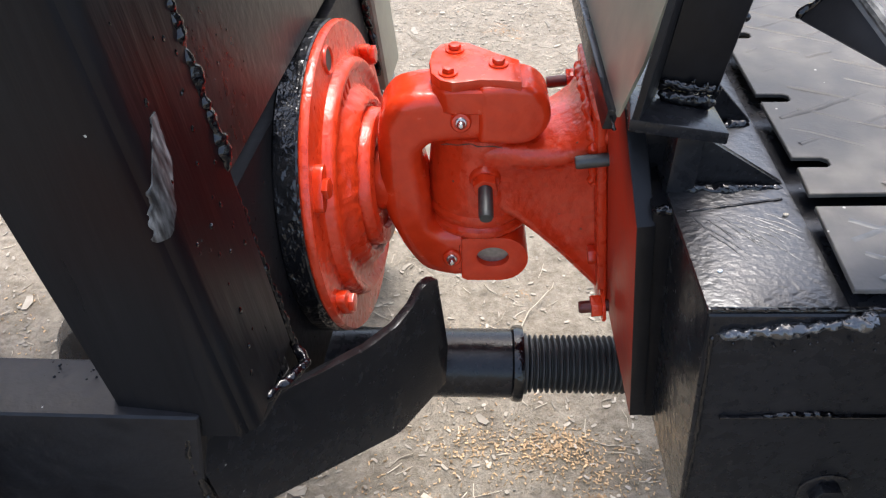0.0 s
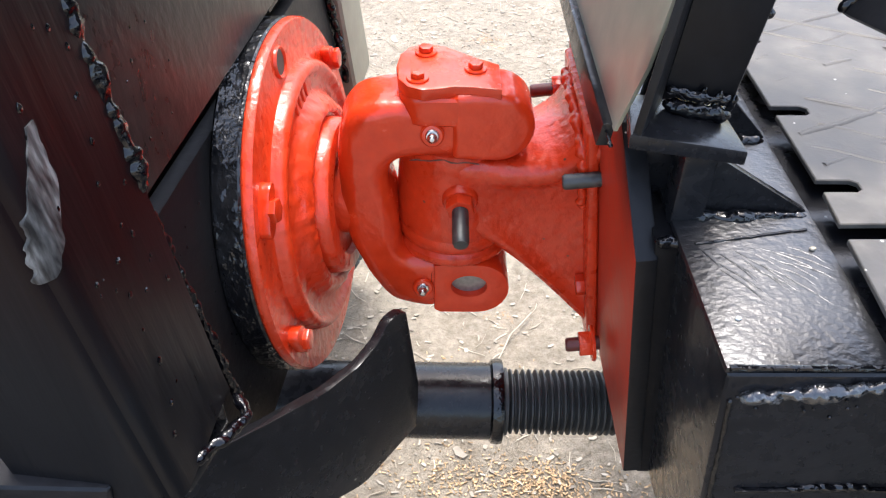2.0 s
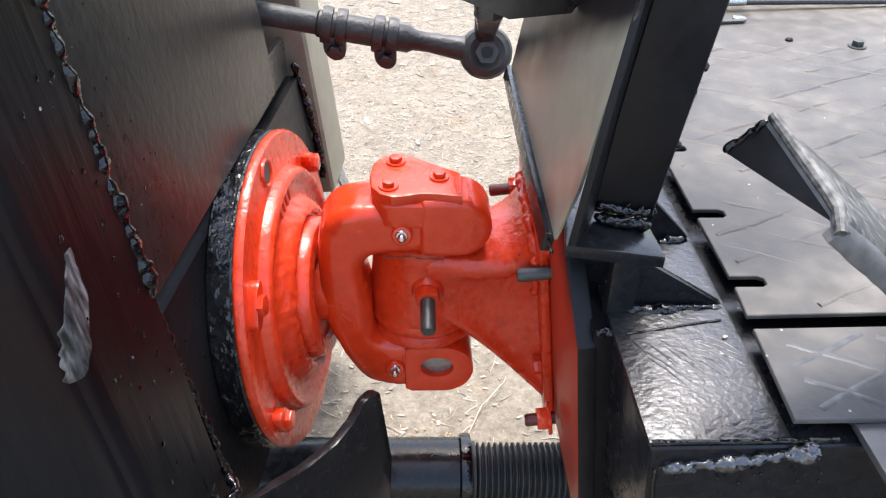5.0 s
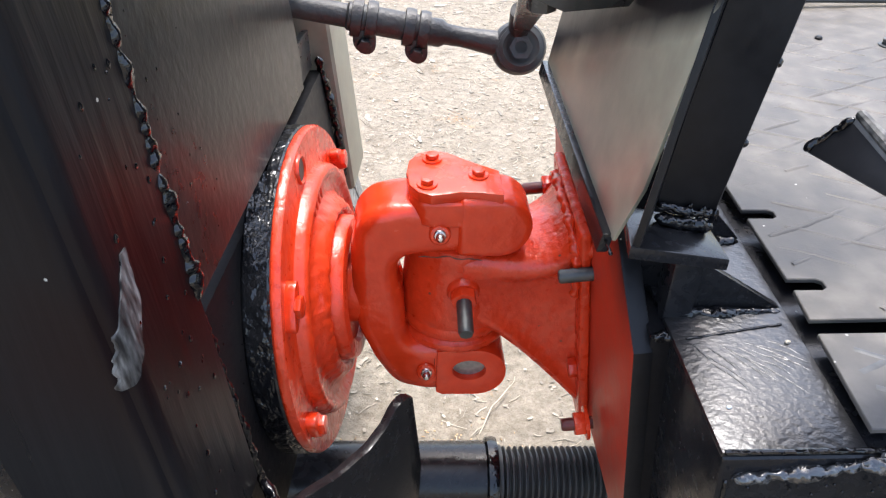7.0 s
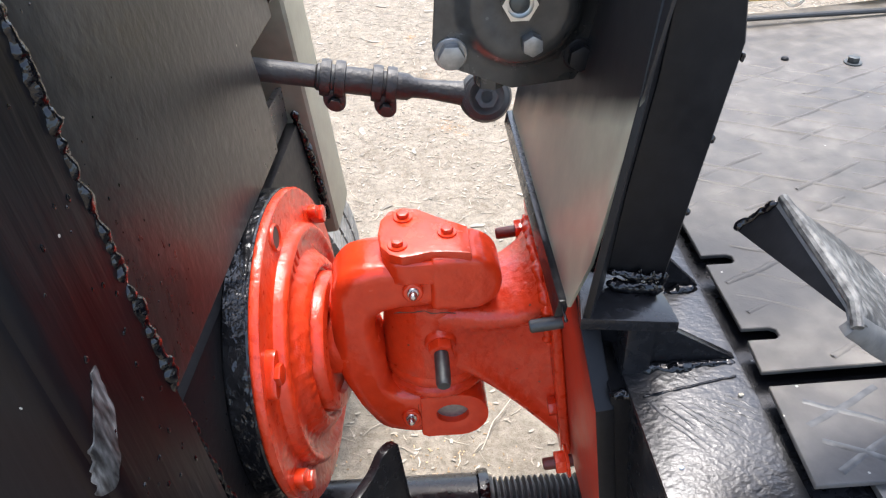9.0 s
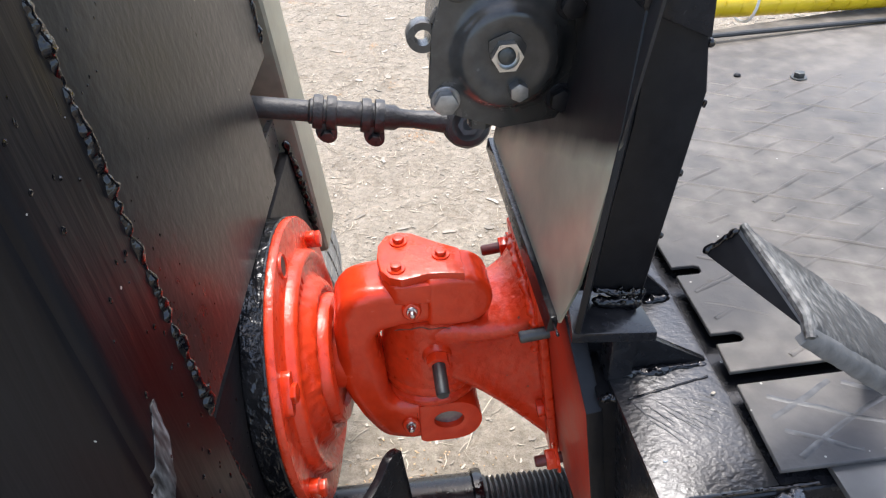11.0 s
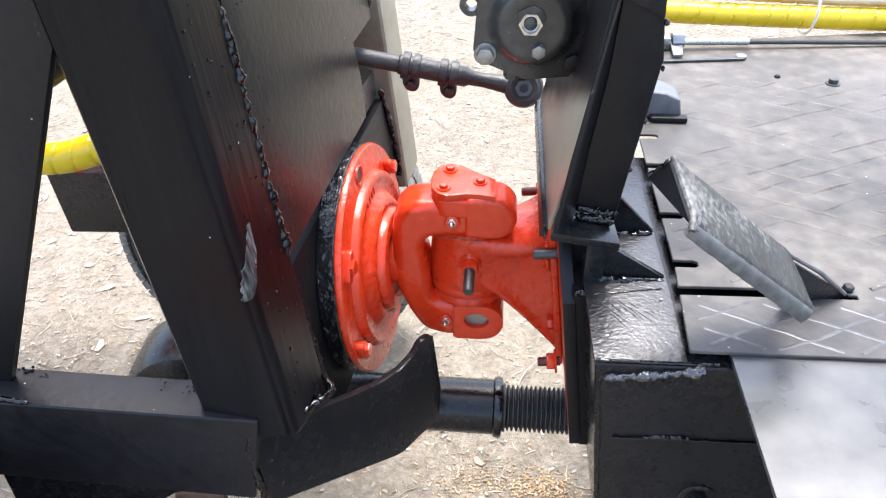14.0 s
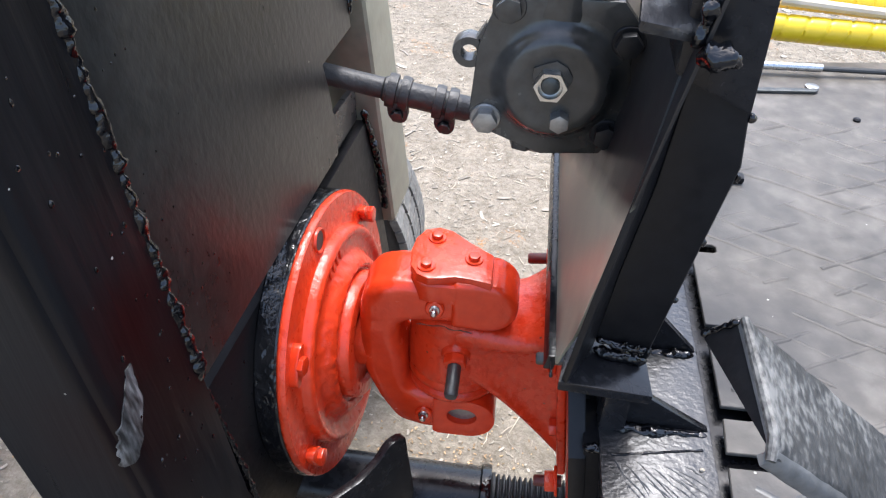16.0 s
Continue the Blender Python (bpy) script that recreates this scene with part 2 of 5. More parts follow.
pedal_edge = material("rubbed_pedal_edge", [(0.075, 0.075, 0.072), (0.17, 0.167, 0.158)], (0.38, 0.55), metal=0.25, scale=30, bump=0.3, bump_scale=120)
yellow_plastic = material("yellow_plastic", [(0.62, 0.43, 0.010), (0.76, 0.55, 0.018)], (0.28, 0.4), scale=8, bump=0.05)
beige_plastic = material("beige_tube", [(0.50, 0.42, 0.30), (0.62, 0.54, 0.40)], (0.35, 0.5), scale=10)
white_plastic = material("white_plastic", [(0.70, 0.70, 0.68), (0.8, 0.8, 0.78)], (0.35, 0.5), scale=10)
orange_panel = material("orange_red_panel", [(0.60, 0.045, 0.012), (0.72, 0.07, 0.02)], (0.22, 0.35), scale=6)
primer = material("dusty_grey_paint", [(0.21, 0.198, 0.145), (0.32, 0.303, 0.225)], (0.36, 0.5), bump=0.1, bump_scale=150, scale=12, spec=0.3)
rust = material("rusty_iron", [(0.035, 0.02, 0.014), (0.10, 0.05, 0.03)], (0.6, 0.85), bump=0.5, bump_scale=90)


def soil_material():
    m = bpy.data.materials.new("dry_soil")
    m.use_nodes = True
    nt = m.node_tree
    n, ln = nt.nodes, nt.links
    bsdf = n["Principled BSDF"]
    tc = n.new("ShaderNodeTexCoord")

    def noise_node(scale, detail, rough=0.6, distortion=0.0):
        x = n.new("ShaderNodeTexNoise")
        socket(x, "Scale", scale), socket(x, "Detail", detail), socket(x, "Roughness", rough), socket(x, "Distortion", distortion)
        ln.new(tc.outputs["Object"], x.inputs["Vector"])
        return x.outputs["Fac"]

    def ramp(src, *stops):
        r = n.new("ShaderNodeValToRGB")
        e = r.color_ramp.elements
        e[0].position, e[0].color = stops[0][0], (*stops[0][1], 1)
        e[1].position, e[1].color = stops[-1][0], (*stops[-1][1], 1)
        for p, c in stops[1:-1]:
            e.new(p).color = (*c, 1)
        ln.new(src, r.inputs[0])
        return r.outputs[0]

    def mix(fac, a, b):
        x = n.new("ShaderNodeMixRGB")
        ln.new(fac, x.inputs[0]), ln.new(a, x.inputs[1]), ln.new(b, x.inputs[2])
        return x.outputs[0]

    base = ramp(noise_node(2.2, 5), (0.35, (0.165, 0.143, 0.115)), (0.5, (0.24, 0.217, 0.185)), (0.68, (0.315, 0.289, 0.252)))
    grain = ramp(noise_node(60, 8, 0.75), (0.35, (0.11, 0.092, 0.073)), (0.55, (0.28, 0.254, 0.22)), (0.72, (0.47, 0.437, 0.385)))
    tuft = ramp(noise_node(17, 7, 0.72, 0.4), (0.38, (0.16, 0.135, 0.105)), (0.50, (0.32, 0.29, 0.245)), (0.64, (0.50, 0.465, 0.40)))
    half = n.new("ShaderNodeValue")
    half.outputs[0].default_value = 0.5
    tone = n.new("ShaderNodeMixRGB")
    tone.blend_type = "MULTIPLY"
    tone.inputs[0].default_value = 1.0
    tone.inputs[2].default_value = (0.93, 0.89, 0.81, 1)
    col = mix(half.outputs[0], mix(half.outputs[0], base, tuft), grain)
    dust = ramp(noise_node(5.5, 6, 0.7, 0.6), (0.60, (0, 0, 0)), (0.70, (1, 1, 1)))
    dust2 = ramp(noise_node(140, 2), (0.48, (0, 0, 0)), (0.56, (1, 1, 1)))
    both = n.new("ShaderNodeMath")
    both.operation = "MULTIPLY"
    ln.new(dust, both.inputs[0]), ln.new(dust2, both.inputs[1])
    saw = n.new("ShaderNodeRGB")
    saw.outputs[0].default_value = (0.42, 0.22, 0.085, 1)
    col = mix(both.outputs[0], col, saw.outputs[0])
    ln.new(col, tone.inputs[1])
    ln.new(tone.outputs[0], bsdf.inputs["Base Color"])
    socket(bsdf, "Roughness", 0.95), socket(bsdf, "Specular IOR Level", 0.15)
    bp = n.new("ShaderNodeBump")
    socket(bp, "Strength", 0.9), socket(bp, "Distance", 0.008)
    ln.new(noise_node(75, 9, 0.72), bp.inputs["Height"])
    ln.new(bp.outputs[0], bsdf.inputs["Normal"])
    return m


soil = soil_material()
straw_mat = material("pale_straw", [(0.30, 0.25, 0.18), (0.44, 0.385, 0.30)], (0.6, 0.8), scale=6, island=0.4)
chip_mat = material("wood_chips", [(0.24, 0.205, 0.155), (0.40, 0.355, 0.29)], (0.7, 0.9), scale=20, island=0.4)
sawdust_mat = material("orange_sawdust", [(0.33, 0.21, 0.11), (0.46, 0.32, 0.18)], (0.8, 0.95), scale=20, island=0.5)


# ---- building helpers ----
def W(x, y, z):
    return Vector((x, y, z))


def frame_of(origin, ax, up):
    ax = Vector(ax).normalized()
    up = Vector(up)
    up = (up - ax * up.dot(ax)).normalized()
    side = up.cross(ax)
    o = Vector(origin)
    return lambda u, v, w: o + ax * u + side * v + up * w


L = frame_of((-0.067, 0.584, 0.601), (1, -0.096, 0.098), (-0.098, 0, 1))   # front half: flange face
R = frame_of((0.152, 0.588, 0.587), (1, 0, 0.12), (-0.12, 0, 1))           # rear half: bolted plate


def thing(name, at, label, category, group="", kind=""):
    ob = new(name)
    ob.location = at
    ob.empty_display_size = 0.05
    return tagged(ob, label, category, group, kind)


def place(m):
    """World matrix of an object whose parents are not turned or scaled."""
    p = Vector((0, 0, 0))
    while m is not None:
        p = p + m.location
        m = m.parent
    return p


def part(name, bm, mats, parent=None, label="", smooth=35):
    """Links bm, built in world metres, as one mesh object; the origin of a part is its thing's."""
    mesh = bpy.data.meshes.new(name)
    bmesh.ops.recalc_face_normals(bm, faces=bm.faces)
    bm.to_mesh(mesh)
    bm.free()
    for m in (mats if isinstance(mats, (list, tuple)) else [mats]):
        mesh.materials.append(m)
    mesh.shade_smooth()
    mesh.set_sharp_from_angle(angle=radians(smooth))
    ob = new(name, mesh)
    if parent is not None:
        ob.parent = parent
        if parent.type == "EMPTY":
            ob.matrix_parent_inverse = Matrix.Translation(-place(parent))
    if label:
        ob["label"] = label
    return ob


def add_loop_prism(bm, lo, hi):
    a = [bm.verts.new(p) for p in lo]
    b = [bm.verts.new(p) for p in hi]
    k = len(a)
    bm.faces.new(a[::-1])
    bm.faces.new(b)
    for i in range(k):
        bm.faces.new((a[i], a[(i + 1) % k], b[(i + 1) % k], b[i]))


def soften(bm, width, seg=2, angle=25):
    bmesh.ops.recalc_face_normals(bm, faces=bm.faces)
    if width > 0:
        es = [e for e in bm.edges if len(e.link_faces) == 2 and e.calc_face_angle(0) > radians(angle)]
        bmesh.ops.bevel(bm, geom=es, offset=width, segments=seg, affect="EDGES", clamp_overlap=True, profile=0.6)
    return bm


def prism(pts, f, c0, c1, bev=0.0015, seg=2, angle=25):
    """pts: (a, b) outline; f(a, b, c) gives the place."""
    bm = bmesh.new()
    add_loop_prism(bm, [f(a, b, c0) for a, b in pts], [f(a, b, c1) for a, b in pts])
    return soften(bm, bev, seg, angle)


def block(f, u, v, w, bev=0.0015, seg=2):
    return prism([(u[0], v[0]), (u[1], v[0]), (u[1], v[1]), (u[0], v[1])], lambda a, b, c: f(a, b, c), w[0], w[1], bev, seg)


def join(*bms):
    out = bmesh.new()
    for b in bms:
        me = bpy.data.meshes.new("tmp")
        b.to_mesh(me)
        b.free()
        out.from_mesh(me)
        bpy.data.meshes.remove(me)
    return out


def basis(axis):
    axis = Vector(axis).normalized()
    ref = Vector((0, 0, 1)) if abs(axis.z) < 0.9 else Vector((0, 1, 0))
    a = axis.cross(ref).normalized()
    return axis, a, a.cross(axis)


def lathe(profile, origin, axis, n=48, close=True):
    """profile: (radius, height along the axis)."""
    ax, a, b = basis(axis)
    o = Vector(origin)
    bm = bmesh.new()
    rings = []
    for r, h in profile:
        if r < 1e-6:
            rings.append([bm.verts.new(o + ax * h)])
        else:
            rings.append([bm.verts.new(o + ax * h + (a * math.cos(2 * math.pi * k / n) + b * math.sin(2 * math.pi * k / n)) * r) for k in range(n)])
    for p, q in zip(rings, rings[1:]):
        for k in range(n):
            k2 = (k + 1) % n
            if len(p) == 1 and len(q) == 1:
                continue
            if len(p) == 1:
                bm.faces.new((p[0], q[k], q[k2]))
            elif len(q) == 1:
                bm.faces.new((p[k], q[0], p[k2]))
            else:
                bm.faces.new((p[k], q[k], q[k2], p[k2]))
    if close:
        for ring in (rings[0], rings[-1]):
            if len(ring) > 2:
                bm.faces.new(ring)
    return bm


def sweep(points, radius, n=12, caps=True):
    """A round bar along points; radius: a number or one for each point."""
    pts = [Vector(p) for p in points]
    rad = radius if isinstance(radius, (list, tuple)) else [radius] * len(pts)
    bm = bmesh.new()
    rings = []
    side = None
    for i, p in enumerate(pts):
        d = (pts[min(i + 1, len(pts) - 1)] - pts[max(i - 1, 0)]).normalized()
        if side is None:
            side = basis(d)[1]
        side = (side - d * side.dot(d)).normalized()
        up = d.cross(side)
        rings.append([bm.verts.new(p + (side * math.cos(2 * math.pi * k / n) + up * math.sin(2 * math.pi * k / n)) * rad[i]) for k in range(n)])
    for p, q in zip(rings, rings[1:]):
        for k in range(n):
            bm.faces.new((p[k], p[(k + 1) % n], q[(k + 1) % n], q[k]))
    if caps:
        bm.faces.new(rings[0]), bm.faces.new(rings[-1])
    return bm


def spline(ctrl, steps=12):
    """Catmull-Rom through the control points."""
    c = [Vector(p) for p in ctrl]
    c = [c[0] * 2 - c[1]] + c + [c[-1] * 2 - c[-2]]
    out = []
    for i in range(1, len(c) - 2):
        for s in range(steps):
            t = s / steps
            p0, p1, p2, p3 = c[i - 1:i + 3]
            out.append(0.5 * ((2 * p1) + (p2 - p0) * t + (2 * p0 - 5 * p1 + 4 * p2 - p3) * t * t + (3 * p1 - p0 - 3 * p2 + p3) * t ** 3))
    out.append(c[-2])
    return out


def resample(pts, step):
    out, carry = [pts[0]], 0.0
    for a, b in zip(pts, pts[1:]):
        seg = (b - a).length
        d = step - carry
        while d <= seg:
            out.append(a.lerp(b, d / seg))
            d += step
        carry = (carry + seg) % step
    return out


def hexagon(centre, axis, r, h, turn=0.0, bev=0.0008):
    ax, a, b = basis(axis)
    o = Vector(centre)
    ring = [(a * math.cos(turn + math.pi * k / 3) + b * math.sin(turn + math.pi * k / 3)) * r for k in range(6)]
    bm = bmesh.new()
    add_loop_prism(bm, [o + v for v in ring], [o + v + ax * h for v in ring])
    return soften(bm, bev, 2)


def bolt_head(centre, axis, r=0.007, h=0.006, washer=1.6, turn=0.0):
    ax = Vector(axis).normalized()
    bms = []
    if washer:
        bms.append(lathe([(r * washer * 0.97, -0.001), (r * washer, 0.0), (r * washer, 0.0012), (r * washer * 0.94, 0.0018)], centre, ax, 20))
    bms.append(hexagon(Vector(centre) + ax * (0.0016 if washer else 0.0), ax, r, h, turn))
    return join(*bms)


def weld(points, r=0.005, rough=0.45, pitch=0.005, seed=1, ridge=0.46):
    """An uneven bead: slanting ripples one after another, with lumps and pits."""
    r, ridge = r * 0.86, ridge * 0.75
    step = r * 0.22
    pts = resample([Vector(p) for p in points], step)
    k, n = len(pts), 18
    off = Vector((seed * 3.1, seed * 1.7, 0))
    ends = [math.sqrt(max(0.05, min(1.0, (i + 0.6) / 5, (k - i - 0.4) / 5))) for i in range(k)]
    bm = sweep(pts, r, n)
    for i, v in enumerate(bm.verts):
        ring, th = i // n, 2 * math.pi * (i % n) / n
        c = pts[ring]
        phase = ring * step / (pitch * 1.6) + 0.30 * math.sin(th + seed) + 1.0 * noise.noise(c * 60 + off)
        ripple = abs(math.sin(math.pi * phase)) ** 0.6
        big = 0.55 * noise.noise(c * 70 - off)
        rr = 0.98 - ridge + ridge * ripple + rough * (big + 0.42 * noise.noise(v.co * 150 + off) + 0.20 * noise.noise(v.co * 340 - off))
        v.co = c + (v.co - c) * max(0.15, rr) * ends[ring]
    return bm


def pillow(pts, f, c0, c1, r, seg=5, step=3, shrink=1.0):
    """A casting: outline pts run smooth, both faces rounded over with radius r."""
    n0 = len(pts)
    c = [Vector(p) for p in pts]
    ring = []
    for i in range(n0):
        p0, p1, p2, p3 = c[i - 1], c[i], c[(i + 1) % n0], c[(i + 2) % n0]
        for q in range(step):
            t = q / step
            ring.append(0.5 * ((2 * p1) + (p2 - p0) * t + (2 * p0 - 5 * p1 + 4 * p2 - p3) * t * t + (3 * p1 - p0 - 3 * p2 + p3) * t ** 3))
    n = len(ring)
    area = sum(ring[i].x * ring[(i + 1) % n].y - ring[(i + 1) % n].x * ring[i].y for i in range(n))
    sgn = 1 if area > 0 else -1
    nor = []
    for i in range(n):
        d = ring[(i + 2) % n] - ring[i - 2]
        nor.append(Vector((-d.y, d.x)).normalized() * sgn)
    bm = bmesh.new()
    rows = []
    for side in (0, 1):
        for q in range(seg + 1):
            a = math.pi / 2 * (q if side == 0 else seg - q) / seg
            inset, depth = r * shrink * (1 - math.sin(a)), r * (1 - math.cos(a))
            h = c0 + depth if side == 0 else c1 - depth
            rows.append([bm.verts.new(f(*(ring[i] + nor[i] * inset), h)) for i in range(n)])
    for a, b in zip(rows, rows[1:]):
        for i in range(n):
            bm.faces.new((a[i], a[(i + 1) % n], b[(i + 1) % n], b[i]))
    for row, h in ((rows[0], c0), (rows[-1], c1)):
        inner = [bm.verts.new(f(*(ring[i] + nor[i] * (r * shrink + 0.0007)), h)) for i in range(n)]
        for i in range(n):
            bm.faces.new((row[i], row[(i + 1) % n], inner[(i + 1) % n], inner[i]))
        bm.faces.new(inner)
    return bm


def spatter(points, r=(0.0004, 0.0013), count=20, spread=0.012, seed=3):
    rnd = random.Random(seed)
    bms = []
    pts = resample([Vector(p) for p in points], 0.004)
    for _ in range(count):
        c = rnd.choice(pts) + Vector((rnd.uniform(-1, 1), rnd.uniform(-1, 1), rnd.uniform(-1, 1))) * spread * 0.2
        b = bmesh.new()
        bmesh.ops.create_icosphere(b, subdivisions=1, radius=rnd.uniform(*r), matrix=Matrix.Translation(c))
        bms.append(b)
    return join(*bms)


def arc(cx, cy, r, a0, a1, n=8):
    return [(cx + r * math.cos(radians(a0 + (a1 - a0) * k / n)), cy + r * math.sin(radians(a0 + (a1 - a0) * k / n))) for k in range(n + 1)]


# ---- ground ----
def ground_height(x, y):
    p = Vector((x, y, 0))
    return 0.016 * noise.noise(p * 1.7) + 0.007 * noise.noise(p * 6) + 0.003 * noise.noise(p * 19)


def build_ground():
    bm = bmesh.new()
    xs = [-2.6 + 0.03 * i for i in range(187)]
    ys = [-0.6 + 0.03 * i for i in range(174)]
    grid = []
    for y in ys:
        row = []
        for x in xs:
            edge = min(x - xs[0], xs[-1] - x, y - ys[0], ys[-1] - y)
            row.append(bm.verts.new((x, y, ground_height(x, y) * min(1, max(0, edge / 0.3)))))
        grid.append(row)
    for j in range(len(ys) - 1):
        for i in range(len(xs) - 1):
            bm.faces.new((grid[j][i], grid[j][i + 1], grid[j + 1][i + 1], grid[j + 1][i]))
    far = 400
    corner = [bm.verts.new(p) for p in ((-far, -far, 0), (far, -far, 0), (far, far, 0), (-far, far, 0))]
    rims = [grid[0], [r[-1] for r in grid], grid[-1][::-1], [r[0] for r in grid][::-1]]
    for k in range(4):
        bm.faces.new([corner[k], corner[(k + 1) % 4]] + rims[k][::-1])
    ob = part("ground", bm, soil, None, smooth=180)
    tagged(ob, "dry beige soil yard strewn with straw and wood chips", "ground", kind="structure")


build_ground()


def build_litter(name, label, category, mat, count, length, width, thick, area, seed, clump=None):
    rnd = random.Random(seed)
    verts, faces = [], []
    for _ in range(count):
        if clump:
            cx, cy, s = rnd.choice(clump)
            x, y = rnd.gauss(cx, s), rnd.gauss(cy, s * 0.55)
        else:
            x, y = rnd.uniform(area[0], area[1]), rnd.uniform(area[2], area[3])
        a = rnd.uniform(0, math.pi)
        ln, wd, th = rnd.uniform(*length) / 2, rnd.uniform(*width) / 2, rnd.uniform(*thick)
        tilt = rnd.uniform(-0.12, 0.12)
        z = ground_height(x, y) + th * 0.3
        ca, sa = math.cos(a), math.sin(a)
        bend = rnd.uniform(-0.25, 0.25) * ln
        k = len(verts)
        for q, (s, off) in enumerate(((-1, 0), (0, bend), (1, 0))):
            for e in (-1, 1):
                px_, py_ = s * ln, e * wd * (1 if s == 0 else 0.7) + off
                zz = z + tilt * s * ln + 0.002
                verts.append((x + px_ * ca - py_ * sa, y + px_ * sa + py_ * ca, zz + th))
                verts.append((x + px_ * ca - py_ * sa, y + px_ * sa + py_ * ca, zz - th))
        for s in (0, 4):
            a0, a1, b0, b1 = k + s, k + s + 1, k + s + 2, k + s + 3
            c0, c1, d0, d1 = k + s + 4, k + s + 5, k + s + 6, k + s + 7
            faces += [(a0, b0, d0, c0), (a1, c1, d1, b1), (a0, c0, c1, a1), (b0, b1, d1, d0)]
        faces += [(k, k + 1, k + 3, k + 2), (k + 8, k + 10, k + 11, k + 9)]
    mesh = bpy.data.meshes.new(name)
    mesh.from_pydata(verts, [], faces)
    mesh.materials.append(mat)
    tagged(new(name, mesh), label, category, kind="stuff")


build_litter("straw_litter", "pale chopped straw strewn over the dry soil", "straw", straw_mat, 9000, (0.010, 0.05), (0.0007, 0.0022), (0.0003, 0.0006), (-2.4, 2.4, 0.2, 4.2), 5)
build_litter("wood_chips", "small pale wood chips and bark scattered on soil", "wood chips", chip_mat, 20000, (0.003, 0.013), (0.002, 0.006), (0.0003, 0.0009), (-2.4, 2.4, 0.2, 4.2), 6)
build_litter("bark_flakes", "pale flat flakes of bark lying on the soil", "bark flakes", chip_mat, 420, (0.016, 0.045), (0.006, 0.018), (0.0006, 0.0016), (-2.2, 2.2, 0.4, 4.0), 9)
build_litter("sawdust_patches", "orange sawdust in small heaps on the soil", "sawdust", sawdust_mat, 1900, (0.002, 0.007), (0.0012, 0.003), (0.0003, 0.0008), None, 7,
             clump=[(0.05, 0.71, 0.05), (0.14, 0.69, 0.045), (0.18, 0.71, 0.03), (-0.05, 0.60, 0.06), (-0.14, 0.54, 0.06), (0.25, 0.66, 0.05), (0.0, 0.85, 0.1), (-0.8, 0.95, 0.15)])
twig = part("twig", sweep(spline([(0.125, 0.93, 0.012), (0.136, 0.952, 0.014), (0.150, 0.985, 0.016), (0.163, 1.000, 0.018), (0.190, 1.040, 0.014)], 6), [0.0012] * 25, 6), straw_mat)
tagged(twig, "thin dry brown twig lying on the soil", "twig")


# ---- front half of the frame ----
front = thing("chassis_half", L(-0.06, 0.02, -0.6), "black painted welded steel front half frame of a small tractor", "tractor frame")
TOP = 0.425


def square_tube(f, u0, u1, v0, v1, w0, w1, bev=0.008):
    return prism([(u0, v0), (u1, v0), (u1, v1), (u0, v1)], f, w0, w1, bev, 3)


def rolled_tube():
    """Square tube whose front corner is rolled wide, with a shallow groove along it."""
    u0, u1, v0, v1, r = -0.103, -0.014, -0.276, -0.192, 0.015
    out = [(u0, v1), (u0, v0 + 0.004), (u0 + 0.004, v0)]
    for k in range(15):
        a = radians(-90 + 90 * k / 14)
        rr = r - 0.0016 * math.exp(-((k - 6.2) / 1.5) ** 2)
        out.append((u1 - r + rr * math.cos(a), v0 + r + rr * math.sin(a)))
    out.append((u1, v1))
    return prism(out, L, -0.006, 0.480, 0.0)


part("upright_tube", rolled_tube(), black_tube, front, "black square tube with red overspray and a bare scrape", 30)
part("weld_bead", weld([L(-0.106, -0.272, 0.375), L(-0.105, -0.274, 0.42), L(-0.105, -0.274, 0.466)], 0.0035, 0.9, 0.007, 71), weld_paint, front, "glossy lumpy weld seam painted black", 180)
part("upright_tube", square_tube(L, -0.100, -0.016, 0.236, 0.318, -0.05, TOP - 0.006), primer, front, "far square tube under dusty grey paint")
part("top_plate", prism([(-0.13, -0.1905), (-0.012, -0.1905), (-0.012, 0.32), (-0.13, 0.32)], lambda u, v, w: L(u, v, w), TOP - 0.004, TOP + 0.003, 0.0015), black_paint, front)
# upper panel with the notch that the tie rod passes
panel = [(-0.193, 0.142), (0.103, 0.137), (0.109, 0.169), (0.108, 0.205), (0.104, 0.230), (0.187, 0.229), (0.190, TOP - 0.005), (-0.193, TOP - 0.005)]
part("panel_plate", prism(panel, lambda v, w, u: L(u, v, w), -0.022, -0.016, 0.001), black_panel, front, "glossy black plate, part of the straw ground's reflection put into its colour")
low = [(-0.193, -0.115), (0.235, -0.115), (0.222, 0.104), (-0.193, 0.114)]
part("mounting_plate", prism(low, lambda v, w, u: L(u, v, w), -0.040, -0.028, 0.001), black_matt, front)
part("cheek_plate", prism([(0.06, 0.150), (0.2355, 0.150), (0.2355, TOP - 0.005), (0.06, TOP - 0.005)], lambda v, w, u: L(u, v, w), -0.096, -0.089, 0.001), black_satin, front)
part("notch_bracket", prism([(0.085, 0.116), (0.208, 0.114), (0.216, 0.148), (0.150, 0.152), (0.142, 0.164), (0.085, 0.166)], lambda v, w, u: L(u, v, w), -0.040, -0.033, 0.001), black_paint, front)
part("backing_plate", prism([(-0.19, 0.06), (0.23, 0.06), (0.23, 0.148), (-0.19, 0.148)], lambda v, w, u: L(u, v, w), -0.075, -0.069, 0.001), black_satin, front)
bead = [L(-0.0165, -0.192, w) for w in (0.145, 0.2, 0.26, 0.32, 0.38, TOP)]
part("weld_bead", weld(bead, 0.0066, 0.8, 0.0085, 2, 0.5), weld_paint, front, "glossy lumpy weld seam painted black", 180)
